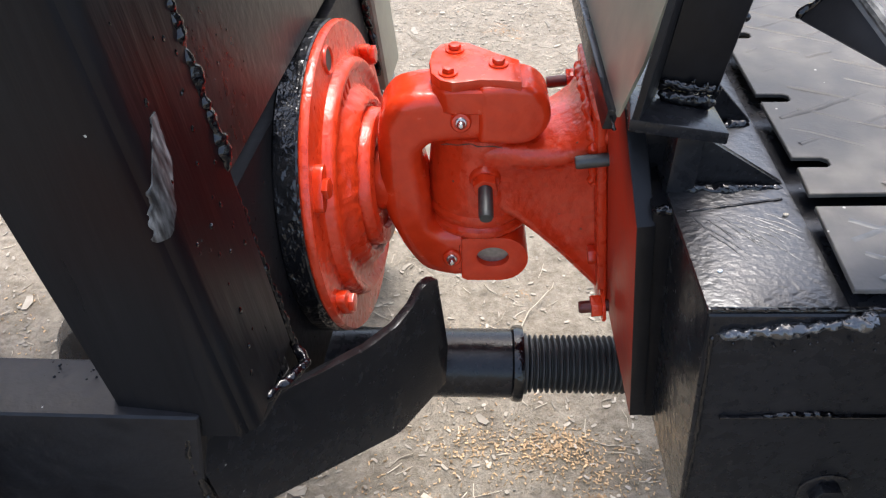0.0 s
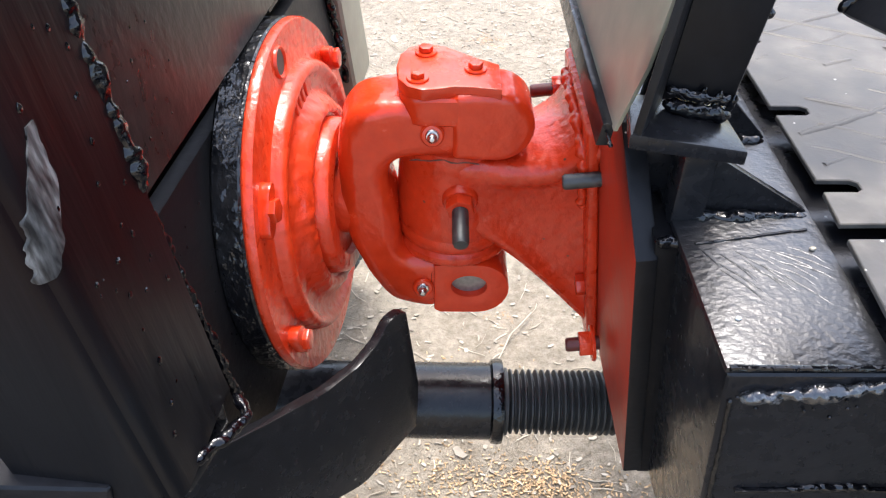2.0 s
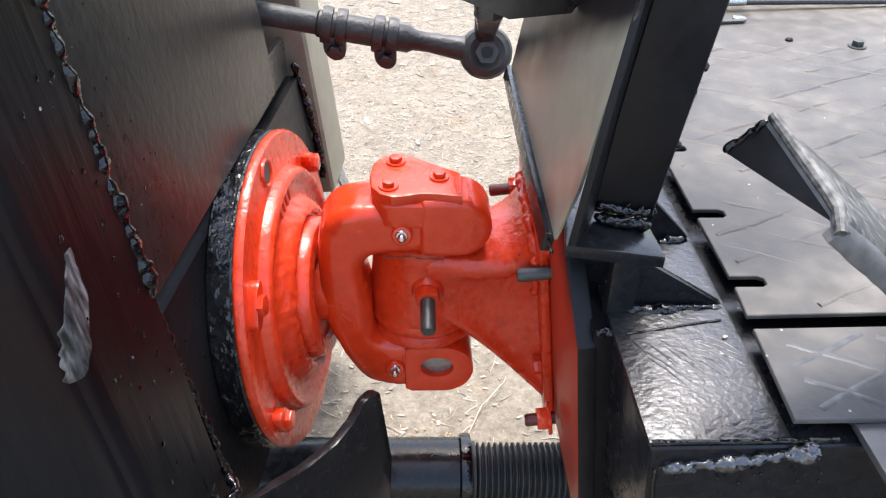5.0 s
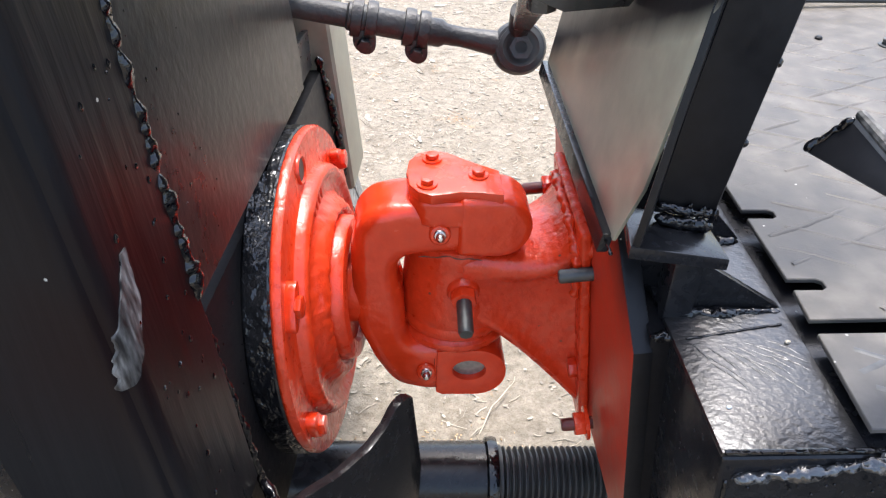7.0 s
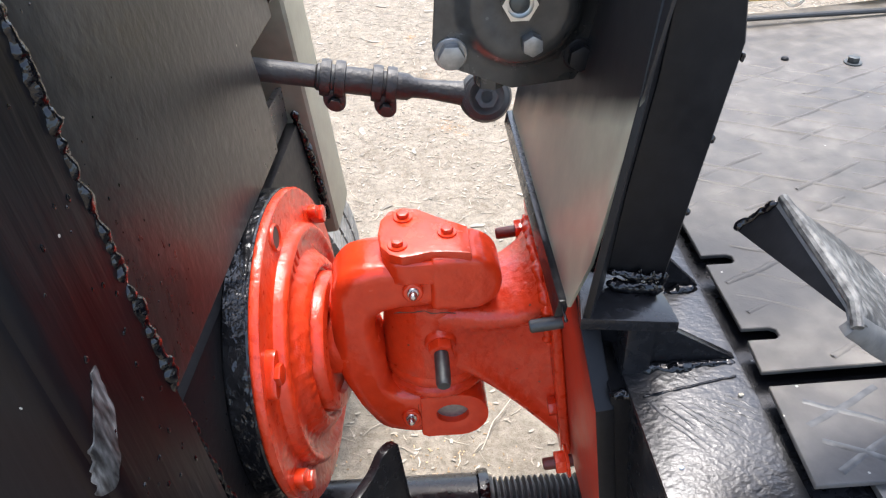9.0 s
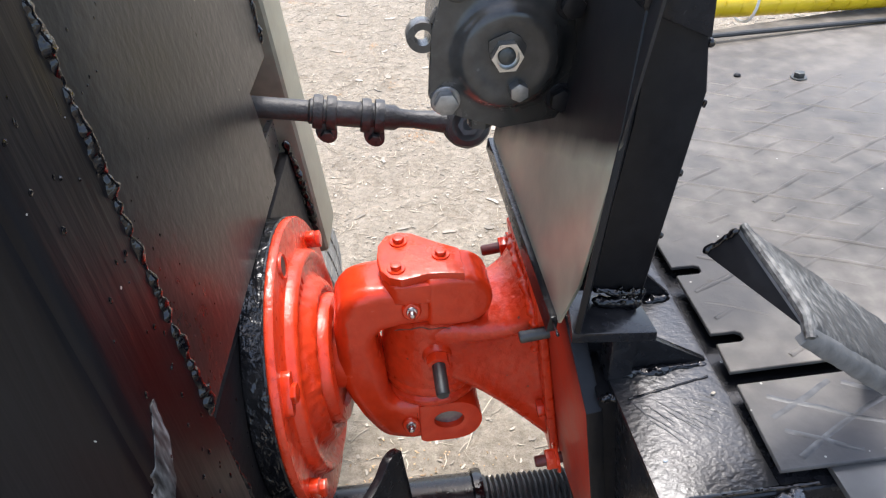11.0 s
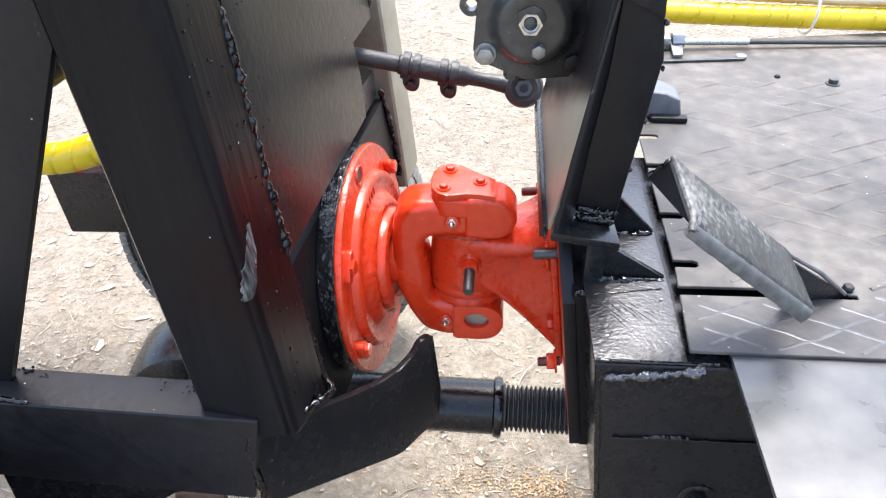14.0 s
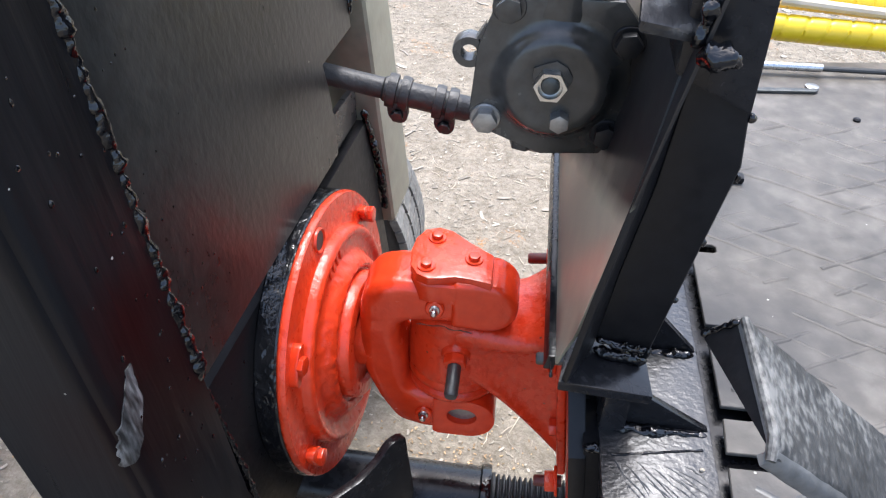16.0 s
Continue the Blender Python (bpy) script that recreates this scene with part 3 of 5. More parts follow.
bead = [L(-0.018, -0.190 + 0.012 * k / 6, 0.135 - 0.19 * k / 6) for k in range(7)]
part("weld_bead", weld(bead, 0.0034, 1.1, 0.006, 3, 0.4), weld_paint, front, "glossy lumpy weld seam painted black", 180)
part("weld_bead", weld([L(-0.028, 0.216, 0.12), L(-0.026, 0.224, 0.08), L(-0.026, 0.236, 0.03), L(-0.026, 0.238, -0.03)], 0.0058, 0.9, 0.008, 4), weld_paint, front, "glossy lumpy weld seam painted black", 180)
part("weld_bead", weld([L(-0.017, 0.190, 0.24), L(-0.017, 0.193, 0.3), L(-0.017, 0.193, 0.38)], 0.004, 0.8, 0.008, 14), weld_paint, front, "glossy lumpy weld seam painted black", 180)


def flat_spatter(f, u, v_range, w_range, count, seed, size=(0.0005, 0.0014)):
    """Small drops of weld spatter and paint sitting on a flat face."""
    rnd = random.Random(seed)
    bms = []
    for _ in range(count):
        b = bmesh.new()
        r = rnd.uniform(*size) * rnd.uniform(0.6, 1.0)
        c = f(u, rnd.uniform(*v_range), rnd.uniform(*w_range))
        bmesh.ops.create_icosphere(b, subdivisions=1, radius=r, matrix=Matrix.Translation(c) @ Matrix.Diagonal((0.7, rnd.uniform(0.8, 1.4), rnd.uniform(0.8, 1.9), 1)))
        bms.append(b)
    return join(*bms)


for u, vr, wr, cnt, sd in ((-0.0140, (-0.255, -0.198), (0.03, 0.40), 44, 201), (-0.0160, (-0.186, -0.12), (0.15, 0.40), 26, 202), (-0.0280, (-0.185, -0.12), (-0.10, 0.09), 30, 203)):
    part("weld_spatter", flat_spatter(L, u, vr, wr, cnt, sd, (0.0010, 0.0024) if sd == 201 else (0.0005, 0.0014)), weld_paint, front, "tiny glossy drops of spatter under black paint")["kind"] = "stuff"
rim_hi, rim_lo = [], []
for k in range(41):
    w = 0.160 + 0.059 * k / 40
    mid = -0.2720 + 0.0250 * k / 40 + 0.0015 * noise.noise(Vector((k * 0.2, 2.0, 0)))
    half = 0.0098 * math.sin(math.pi * (0.04 + 0.92 * k / 40)) ** 0.8 + 0.0016 * noise.noise(Vector((k * 0.28, 0.5, 0))) + 0.0004 * noise.noise(Vector((k * 0.9, 0.5, 0)))
    rim_hi.append((w, mid + max(0.0006, half)))
    rim_lo.append((w, max(-0.2752, mid - max(0.0006, half + 0.0012 * noise.noise(Vector((k * 0.35, 5.5, 0)))))))


def on_corner(w, v, lift):
    """On the tube's side, following its rolled corner."""
    d = min(0.0, v + 0.261)
    return L(-0.029 + math.sqrt(0.015 ** 2 - d * d) + lift, v, w)


scrape = bmesh.new()
rows = []
for (w, hi), (w2, lo) in zip(rim_hi, rim_lo):
    across = [lo + (hi - lo) * q / 6 for q in range(7)]
    rows.append([scrape.verts.new(on_corner(w, v, 0.0008)) for v in across] + [scrape.verts.new(on_corner(w, v, -0.001)) for v in across[::-1]])
for a, b in zip(rows, rows[1:]):
    for q in range(14):
        scrape.faces.new((a[q], a[(q + 1) % 14], b[(q + 1) % 14], b[q]))
scrape.faces.new(rows[0]), scrape.faces.new(rows[-1])
bare = material("bare_scraped_steel", [(0.006, 0.005, 0.005), (0.014, 0.013, 0.013), (0.080, 0.078, 0.076), (0.22, 0.217, 0.21)], (0.4, 0.6), metal=0.2, scale=75, streak=(1, 1, 0.22), detail=8)
part("bare_scrape", scrape, bare, front, "bare grey steel where the paint is scraped off")

# rails and brace
part("side_rail", prism([(-0.95, 0.540), (-0.160, 0.4925), (-0.140, 0.611), (-0.95, 0.640)], lambda x, z, y: W(x, y, z), 0.310, 0.358, 0.004, 3), rail_paint, front,
     "black box rail, brushed and dusty on top")

part("brace", prism([(-0.356, 0.036), (-0.302, 0.038), (-0.100, 0.383), (-0.100, 0.466)], lambda u, w, v: L(u, v, w), -0.276, -0.267, 0.002), black_satin, front)
part("brace", prism([(-0.30, 0.036), (-0.25, 0.038), (-0.100, 0.30), (-0.100, 0.40)], lambda u, w, v: L(u, v, w), 0.250, 0.300, 0.003), black_satin, front)
part("weld_bead", weld([W(-0.440, 0.318, 0.623), W(-0.36, 0.312, 0.620)], 0.0035, 0.6, 0.006, 6), weld_paint, front, "glossy lumpy weld seam painted black", 180)
part("paint_crust", spatter([W(-0.25, 0.345, 0.6145), W(-0.20, 0.34, 0.6125), W(-0.21, 0.350, 0.6122)], (0.0004, 0.0013), 50, 0.03, 61), weld_paint, front, "lumps of dried paint and weld spatter")["kind"] = "stuff"
part("paint_crust", spatter([W(-0.40, 0.354, 0.6205), W(-0.36, 0.350, 0.6185)], (0.0008, 0.0022), 24, 0.02, 62), weld_paint, front, "lumps of dried paint and weld spatter")["kind"] = "stuff"
# hanger under the rail
part("hanger", prism([(-0.427, 0.520), (-0.18, 0.500), (-0.205, 0.498), (-0.228, 0.4965), (-0.247, 0.489), (-0.265, 0.474), (-0.280, 0.461), (-0.293, 0.44), (-0.315, 0.36), (-0.43, 0.36)], lambda x, z, y: W(x, y, z), 0.315, 0.325, 0.001), black_paint, front)
part("axle_stub", lathe([(0.035, 0), (0.035, 0.05), (0.028, 0.055), (0.028, 0.11)], W(-0.255, 0.34, 0.34), (0.15, 0.1, 1), 24), rust, front, "rusty brown axle stub below the rail")


def piece(t, table):
    """Straight pieces through a small table."""
    for (a, p), (b, q) in zip(table, table[1:]):
        if t <= b:
            return p + (q - p) * (t - a) / (b - a)
    return table[-1][1]


def hitch_strap():
    """Folded strap from the rail to the sleeve under the joint; curved upper edge."""
    n = 44
    top, bot, base = [], [], []
    fold = Vector((-0.064, -0.2765))
    end = Vector((0.074, -0.066))
    for k in range(n + 1):
        t = k / n
        p = fold.lerp(end, t)
        base.append(p)
        hi = piece(t, ((0, 0.0), (0.22, -0.030), (0.44, -0.053), (0.64, -0.071), (0.78, -0.0755), (0.87, -0.070), (0.92, -0.060), (0.97, -0.060), (1.0, -0.066)))
        lo = piece(t, ((0, -0.113), (0.66, -0.198), (0.70, -0.201), (0.96, -0.197), (1.0, -0.150)))
        top.append(hi), bot.append(lo)
    d = (end - fold).normalized()
    nrm = Vector((d.y, -d.x)) * 0.0085
    bm = bmesh.new()
    ring = []
    for k in range(n + 1):
        p, q = base[k], base[k] - nrm
        ring.append([bm.verts.new(L(p.x, p.y, top[k])), bm.verts.new(L(p.x, p.y, bot[k])), bm.verts.new(L(q.x, q.y, bot[k])), bm.verts.new(L(q.x, q.y, top[k]))])
    for a, b in zip(ring, ring[1:]):
        for i in range(4):
            bm.faces.new((a[i], a[(i + 1) % 4], b[(i + 1) % 4], b[i]))
    bm.faces.new(ring[0]), bm.faces.new(ring[-1])
    return soften(bm, 0.0012, 2, 40)


part("weld_bead", weld([L(-0.096, -0.278, -0.004), L(-0.075, -0.279, -0.003), L(-0.052, -0.276, -0.004)], 0.0030, 1.1, 0.006, 72), weld_paint, front, "glossy lumpy weld seam painted black", 180)
part("hitch_strap", hitch_strap(), black_paint, front, "folded black strap with a curved upper edge")
part("weld_bead", weld([L(-0.060, -0.279, -0.002), L(-0.067, -0.280, -0.03), L(-0.068, -0.280, -0.11)], 0.0034, 1.1, 0.006, 8, 0.4), weld_paint, front, "glossy lumpy weld seam painted black", 180)
part("weld_bead", weld([L(-0.020, -0.252, -0.002), L(-0.004, -0.222, -0.010), L(0.0, -0.205, -0.014), L(-0.012, -0.192, -0.010)], 0.0040, 1.0, 0.007, 9, 0.2), weld_paint, front, "glossy lumpy weld seam painted black", 180)
part("floor_plate", prism([(-0.10, -0.27), (-0.025, -0.25), (-0.015, -0.205), (-0.035, -0.17), (-0.035, 0.2), (-0.10, 0.2)], lambda u, v, w: L(u, v, w), -0.030, -0.022, 0.001), black_paint, front)

# shaft sleeve and bellows below the joint
AX = Vector((1, 0.0, -0.02)).normalized()
S0 = W(0.088, 0.566, 0.366)
part("pipe_sleeve", lathe([(0.036, -0.36), (0.037, -0.02), (0.037, -0.006)], S0, AX, 40), black_paint, front, "black steel pipe sleeve")
part("collar", lathe([(0.0375, -0.008), (0.0405, -0.006), (0.0415, 0.0), (0.0405, 0.004), (0.037, 0.005), (0.030, 0.005)], S0, AX, 40), weld_paint, front)
prof = [(0.024, 0.0)]
for k in range(34):
    h = 0.004 + k * 0.0062
    prof += [(0.0255, h), (0.0312, h + 0.0022), (0.0312, h + 0.0036), (0.0255, h + 0.0056)]
prof.append((0.024, 0.22))
gaiter = thing("rubber_bellows", S0 + AX * 0.1 - Vector((0, 0, 0.031)), "black ribbed rubber bellows over the drive shaft", "bellows")
part("ribbed_sleeve", lathe(prof, S0 + AX * 0.006, AX, 40), rubber, gaiter)
part("end_cuff", lathe([(0.026, 0.0), (0.0320, 0.0), (0.0325, 0.001), (0.0325, 0.0035), (0.026, 0.004)], S0 + AX * 0.0055, AX, 40), rubber, gaiter)

# ---- the red articulation joint ----
joint = thing("articulation_joint", L(0.05, 0, -0.14), "red painted cast steel articulation joint bolted between two frames", "universal joint")
LX = L(1, 0, 0) - L(0, 0, 0)
disc_prof = [(0.1368, -0.028), (0.1384, -0.026), (0.1384, -0.009), (0.1372, -0.0075)]
part("spacer_disc", lathe(disc_prof, L(0, 0, 0), LX, 96), black_crust, joint, "thick black painted spacer disc")
fl = [(0.1366, -0.0075), (0.1377, -0.006), (0.1377, -0.0025), (0.1360, 0.0), (0.122, 0.0), (0.1085, 0.0), (0.1068, 0.0010), (0.1060, 0.0040), (0.1052, 0.0075), (0.1032, 0.0100), (0.1008, 0.0108), (0.0985, 0.0104),
      (0.0965, 0.0088), (0.0945, 0.0068), (0.0915, 0.0056), (0.0880, 0.0055), (0.0845, 0.0062), (0.0818, 0.0076), (0.0795, 0.0096), (0.0775, 0.0120), (0.0757, 0.0142), (0.0740, 0.0160), (0.0722, 0.0173), (0.0703, 0.0182),
      (0.0685, 0.0187), (0.0668, 0.0184), (0.0655, 0.0172), (0.0648, 0.0148), (0.0625, 0.0142), (0.0618, 0.0190), (0.0608, 0.0245), (0.0590, 0.0268), (0.0550, 0.0275), (0.047, 0.0275), (0.046, 0.022)]
bm = lathe(fl, L(0, 0, 0), LX, 180)
for v in bm.verts:
    d = v.co - L(0, 0, 0)
    h = d.dot(LX)
    r = (d - LX * h).length
    if 0.0655 < r < 0.0975 and h > 0.004:
        k = 1.0 if 0.067 < r < 0.083 else 0.35
        v.co += d.normalized() * k * 0.0007 * noise.noise(v.co * 210) + LX * k * (0.0011 * noise.noise(v.co * 190) + 0.0009 * noise.noise(v.co * 420))
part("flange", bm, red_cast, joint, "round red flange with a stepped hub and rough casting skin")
for k, deg in enumerate((34, 148, 203, 325)):
    c, s = 0.1215 * math.cos(radians(deg)), 0.1215 * math.sin(radians(deg))
    body = prism(arc(0, 0.008, 0.0095, 0, 180, 8) + arc(0, -0.008, 0.0095, 180, 360, 8),
                 lambda a, b, h, c=c, s=s, deg=deg: L(h, c + a * math.cos(radians(deg)), s) + (L(0, -math.sin(radians(deg)), math.cos(radians(deg))) - L(0, 0, 0)) * b, -0.001, 0.0075, 0.0018, 2)
    head = part("bolt_head", body, red_paint, joint)
    part("bolt_nut", hexagon(L(0.0065, c, s), LX, 0.0085, 0.005, k * 0.4), red_paint, head)
hole = lathe([(0.0085, 0.0006), (0.0105, 0.0022), (0.0115, 0.0006), (0.0115, -0.002)], L(0, -0.009, 0.121), LX, 20, close=False)
part("bolt_hole_rim", hole, red_cast, joint)
# Flat dark disc stands in for the shaded depth of the hole.
part("hole_shade_disc", lathe([(0.0088, 0.0009), (0.0, 0.0009)], L(0, -0.009, 0.121), LX, 20, close=False), rubber, joint)
for k in range(4):
    part("casting_mark", prism([(-0.0022, -0.008), (0.0022, -0.008), (0.0022, 0.008), (-0.0022, 0.008)], lambda a, b, h, k=k: L(h, -0.014 + 0.0095 * k + a, 0.0885 + b * 0.85), 0.0045, 0.0078, 0.0012), red_cast, joint)

YN, YF = 0.545, 0.604      # near and far side of the fork


def fork():
    """C-shaped fork with an upper and a lower ear."""
    pts = [(0.066, 0.660), (0.078, 0.663), (0.086, 0.671), (0.0885, 0.681), (0.086, 0.691), (0.078, 0.699), (0.066, 0.702), (0.040, 0.702), (0.0, 0.702), (-0.014, 0.701), (-0.028, 0.695), (-0.0385, 0.681), (-0.0425, 0.660), (-0.0432, 0.628),
           (-0.0420, 0.598), (-0.038, 0.575), (-0.028, 0.548), (-0.017, 0.527), (-0.006, 0.515), (0.008, 0.5085), (0.026, 0.507), (0.034, 0.509), (0.0385, 0.516), (0.0395, 0.531), (0.0390, 0.546),
           (0.036, 0.556), (0.030, 0.561), (0.022, 0.562), (0.010, 0.563), (0.002, 0.570), (0.0005, 0.584), (-0.0015, 0.608), (-0.0060, 0.630), (-0.0065, 0.644), (-0.001, 0.652), (0.010, 0.656), (0.040, 0.658)]
    bm = pillow(pts, lambda x, z, y: W(x, y, z), YN + 0.0040, YF, 0.0125, 6, 3)
    for v in bm.verts:
        v.co += Vector((noise.noise(v.co * 55), noise.noise(v.co * 55 + Vector((9, 0, 0))), noise.noise(v.co * 55 + Vector((0, 9, 0))))) * 0.0011
    return bm


def ear_with_eye():
    """Lower ear's near face: a plate with an oval eye through it."""
    n = 36
    bm = bmesh.new()
    outer, inner = [], []

    def inside(x, z):
        return x >= 0.0275 and ((x <= 0.0625 and abs(z - 0.5335) <= 0.0262) or (x - 0.0625) ** 2 + (z - 0.5335) ** 2 <= 0.0262 ** 2)

    for k in range(n):
        a = 2 * math.pi * k / n
        r = 0.0
        while inside(0.0560 + r * math.cos(a), 0.5345 + r * math.sin(a)):
            r += 0.0003
        outer.append((0.0560 + r * math.cos(a), 0.5345 + r * math.sin(a)))
        inner.append((0.0560 + 0.0145 * math.cos(a), 0.5365 + 0.0112 * math.sin(a)))
    y0, y1 = YN + 0.0015, YF - 0.003
    rings = [[bm.verts.new(W(x, y, z)) for x, z in loop] for loop, y in ((outer, y1), (outer, y0), (inner, y0), (inner, y1))]
    for a, b in zip(rings, rings[1:]):
        for k in range(n):
            bm.faces.new((a[k], a[(k + 1) % n], b[(k + 1) % n], b[k]))
    return soften(bm, 0.002, 2, 50)


part("fork", fork(), red_paint, joint, "red C-shaped fork with two ears", 60)
part("fork_stem", lathe([(0.030, 0.020), (0.030, 0.050)], L(0, 0, 0), LX, 40), red_cast, joint)
part("eye_ear", ear_with_eye(), red_paint, joint)
part("eye_core", lathe([(0.0, 0.0), (0.016, 0.0), (0.016, 0.004)], W(0.056, YN + 0.0085, 0.5365), (0, 1, 0), 20), zinc, joint, "grey steel core seen through the eye")
house = [(0.040, 0.6585)] + arc(0.0720, 0.6845, 0.0265, -90, 90, 14) + [(0.040, 0.7110)]
part("bearing_housing", prism(house, lambda x, z, y: W(x, y, z), YN + 0.0015, 0.592, 0.0070, 4, 60), red_paint, joint)
cap = [(0.0735, 0.5470), (0.0735, 0.5835), (0.052, 0.598), (0.034, 0.6125), (0.022, 0.616), (0.010, 0.611), (0.003, 0.598), (0.001, 0.580), (0.003, 0.562), (0.010, 0.551), (0.020, 0.5465), (0.031, 0.5485), (0.042, 0.5515), (0.056, 0.5505)]
part("paint_crack", sweep([W(0.010 + 0.005 * k, YN + 0.0036 - 0.0004 * k * (k > 5), 0.6585 + 0.0006 * math.sin(k * 1.7)) for k in range(11)], [0.0002 + 0.0004 * abs(math.sin(k * 1.3)) for k in range(11)], 6), rust, joint, "dark crack in the paint below the housing")
cap_plate = part("cap_plate", prism(cap, lambda x, y, z: W(x, y, z), 0.7075, 0.7165, 0.0016, 2), red_paint, joint, "red cap plate held by three bolts")
part("cap_boss", prism([(0.060, 0.5470), (0.060, 0.590), (0.050, 0.598), (0.034, 0.610), (0.022, 0.6135), (0.011, 0.609), (0.004, 0.597), (0.002, 0.578), (0.004, 0.559), (0.011, 0.5490), (0.022, 0.5465)], lambda x, y, z: W(x, y, z), 0.6860, 0.7085, 0.0045, 3), red_paint, joint)
for k, (x, y) in enumerate(((0.0215, 0.600), (0.0165, 0.5615), (0.0565, 0.5755))):
    part("cap_bolt", bolt_head(W(x, y, 0.7163), (0, 0, 1), 0.0053, 0.0042, 1.5, k * 0.5), red_paint, cap_plate)


def nipple(c, axis):
    return lathe([(0.0048, -0.004), (0.0050, 0.0), (0.0042, 0.0010), (0.0026, 0.0013), (0.0026, 0.0034), (0.0036, 0.0042), (0.0031, 0.0064), (0.0016, 0.0078), (0.0, 0.0080)], c, axis, 16)


for c in (W(0.0265, YN + 0.001, 0.681), W(0.0185, YN + 0.001, 0.536)):
    boss = part("nipple_boss", lathe([(0.0085, -0.006), (0.0085, 0.0), (0.0072, 0.0016), (0.005, 0.002)], c, (0, -1, 0.25), 20), red_paint, joint)
    part("grease_nipple", nipple(c + Vector((0, -0.002, 0.0005)), (0, -1, 0.25)), bright_steel, boss, "bright steel grease nipple")

# knuckle: barrel on the pin, flaring to the rear plate
PX, PY = 0.044, 0.5915
barrel = [(0.038, 0.5585), (0.0470, 0.5603), (0.0484, 0.5625), (0.0487, 0.5650), (0.0480, 0.5675), (0.0455, 0.5690), (0.0448, 0.5705), (0.0462, 0.5725), (0.0477, 0.5760), (0.0478, 0.5800), (0.0464, 0.5835), (0.0470, 0.5855),
          (0.0474, 0.5900), (0.0470, 0.6000), (0.0458, 0.6120), (0.0440, 0.6300), (0.0432, 0.6460), (0.0440, 0.6540), (0.042, 0.6595), (0.038, 0.661)]
part("knuckle_barrel", lathe([(r, z) for r, z in barrel], W(PX, PY, 0), (0, 0, 1), 48), red_cast, joint, "red barrel on the vertical pin")


def knuckle_arm():
    """Loft from the barrel to the bolted flange."""
    secs = [(0.046, 0.590, 0.6560, 0.5475, 0.618), (0.056, 0.587, 0.6570, 0.5472, 0.620), (0.070, 0.580, 0.6575, 0.5472, 0.624), (0.090, 0.563, 0.657, 0.5468, 0.628), (0.112, 0.540, 0.6605, 0.5445, 0.633), (0.130, 0.519, 0.669, 0.541, 0.640),
            (0.146, 0.500, 0.684, 0.536, 0.648), (0.156, 0.489, 0.690, 0.532, 0.652)]
    bm = bmesh.new()
    rings = []
    for x, z0, z1, y0, y1 in secs:
        ring = []
        c = 0.011
        g = min(1.0, max(0.0, (x - 0.048) / 0.05))
        for y, z in ((y0, z0 + c), (y0 + 0.003, z0 + 0.003), (y0 + c, z0), (y1 - c, z0), (y1, z0 + c), (y1, z1 - c), (y1 - c, z1), (y0 + c, z1), (y0 + 0.002 - 0.0035 * g, z1 - 0.003), (y0 - 0.0060 * g, z1 - 0.009), (y0 - 0.0045 * g, z1 - 0.0165), (y0 + 0.002 * g, z1 - 0.0225), (y0 + 0.007 * g, z1 - 0.030),
                     (y0 + 0.007 * g, z0 + 0.03), (y0 + 0.004 * g, z0 + 0.018)):
            lean = -0.12 * (z - 0.587) * (x - 0.05) / 0.1
            ring.append(bm.verts.new(W(x + lean, y, z)))
        rings.append(ring)
    k = len(rings[0])
    for a, b in zip(rings, rings[1:]):
        for i in range(k):
            bm.faces.new((a[i], a[(i + 1) % k], b[(i + 1) % k], b[i]))
    bm.faces.new(rings[0]), bm.faces.new(rings[-1])
    bmesh.ops.recalc_face_normals(bm, faces=bm.faces)
    bmesh.ops.subdivide_edges(bm, edges=bm.edges[:], cuts=1, use_grid_fill=True, smooth=0.35)
    return bm


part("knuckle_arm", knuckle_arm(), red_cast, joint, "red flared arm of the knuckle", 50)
part("knuckle_foot", prism([(-0.062, -0.098), (0.068, -0.098), (0.070, 0.108), (-0.060, 0.108)], lambda v, w, u: R(u, v, w), -0.009, -0.0002, 0.0035, 3), red_cast, joint)
part("weld_bead", weld([R(-0.010, -0.055, 0.085), R(-0.011, -0.03, 0.098), R(-0.011, 0.01, 0.102), R(-0.010, 0.05, 0.10)], 0.0055, 1.1, 0.008, 51, 0.25), red_paint, joint, "lumpy weld seam painted red", 180)
part("weld_bead", weld([R(-0.010, -0.055, 0.085), R(-0.012, -0.058, 0.06), R(-0.012, -0.052, 0.04)], 0.0048, 1.1, 0.008, 52, 0.25), red_paint, joint, "lumpy weld seam painted red", 180)

axis = Vector((0.002, -0.98, -0.22)).normalized()
base = W(0.047, 0.547, 0.6235)
clamp_boss = part("clamp_boss", lathe([(0.0145, -0.012), (0.0135, 0.0), (0.0120, 0.002)], base, axis, 24), red_cast, joint)
part("clamp_nut", hexagon(base + axis * 0.0015, axis, 0.0112, 0.009, 0.3, 0.0012), red_paint, clamp_boss)
part("clamp_stud", lathe([(0.0062, 0.008), (0.0062, 0.039), (0.0052, 0.0415), (0.0, 0.0417)], base, axis, 16), stud_steel, clamp_boss, "dark bare steel stud end")


def foot_stud(v, w, nut, length, red_nut=True):
    c = R(-0.009 if nut else -0.0005, v, w)
    ax = R(-1, 0, 0) - R(0, 0, 0)
    if nut:
        part("foot_nut", bolt_head(c, ax, 0.0105, 0.009, 1.35, 0.2), red_paint, joint)
    part("foot_stud", lathe([(0.0055, -0.005), (0.0055, length), (0.0045, length + 0.0018), (0.0, length + 0.002)], c, ax, 14), red_dim if nut else stud_steel, joint, "stud end under dull red paint" if nut else "dark steel stud end")


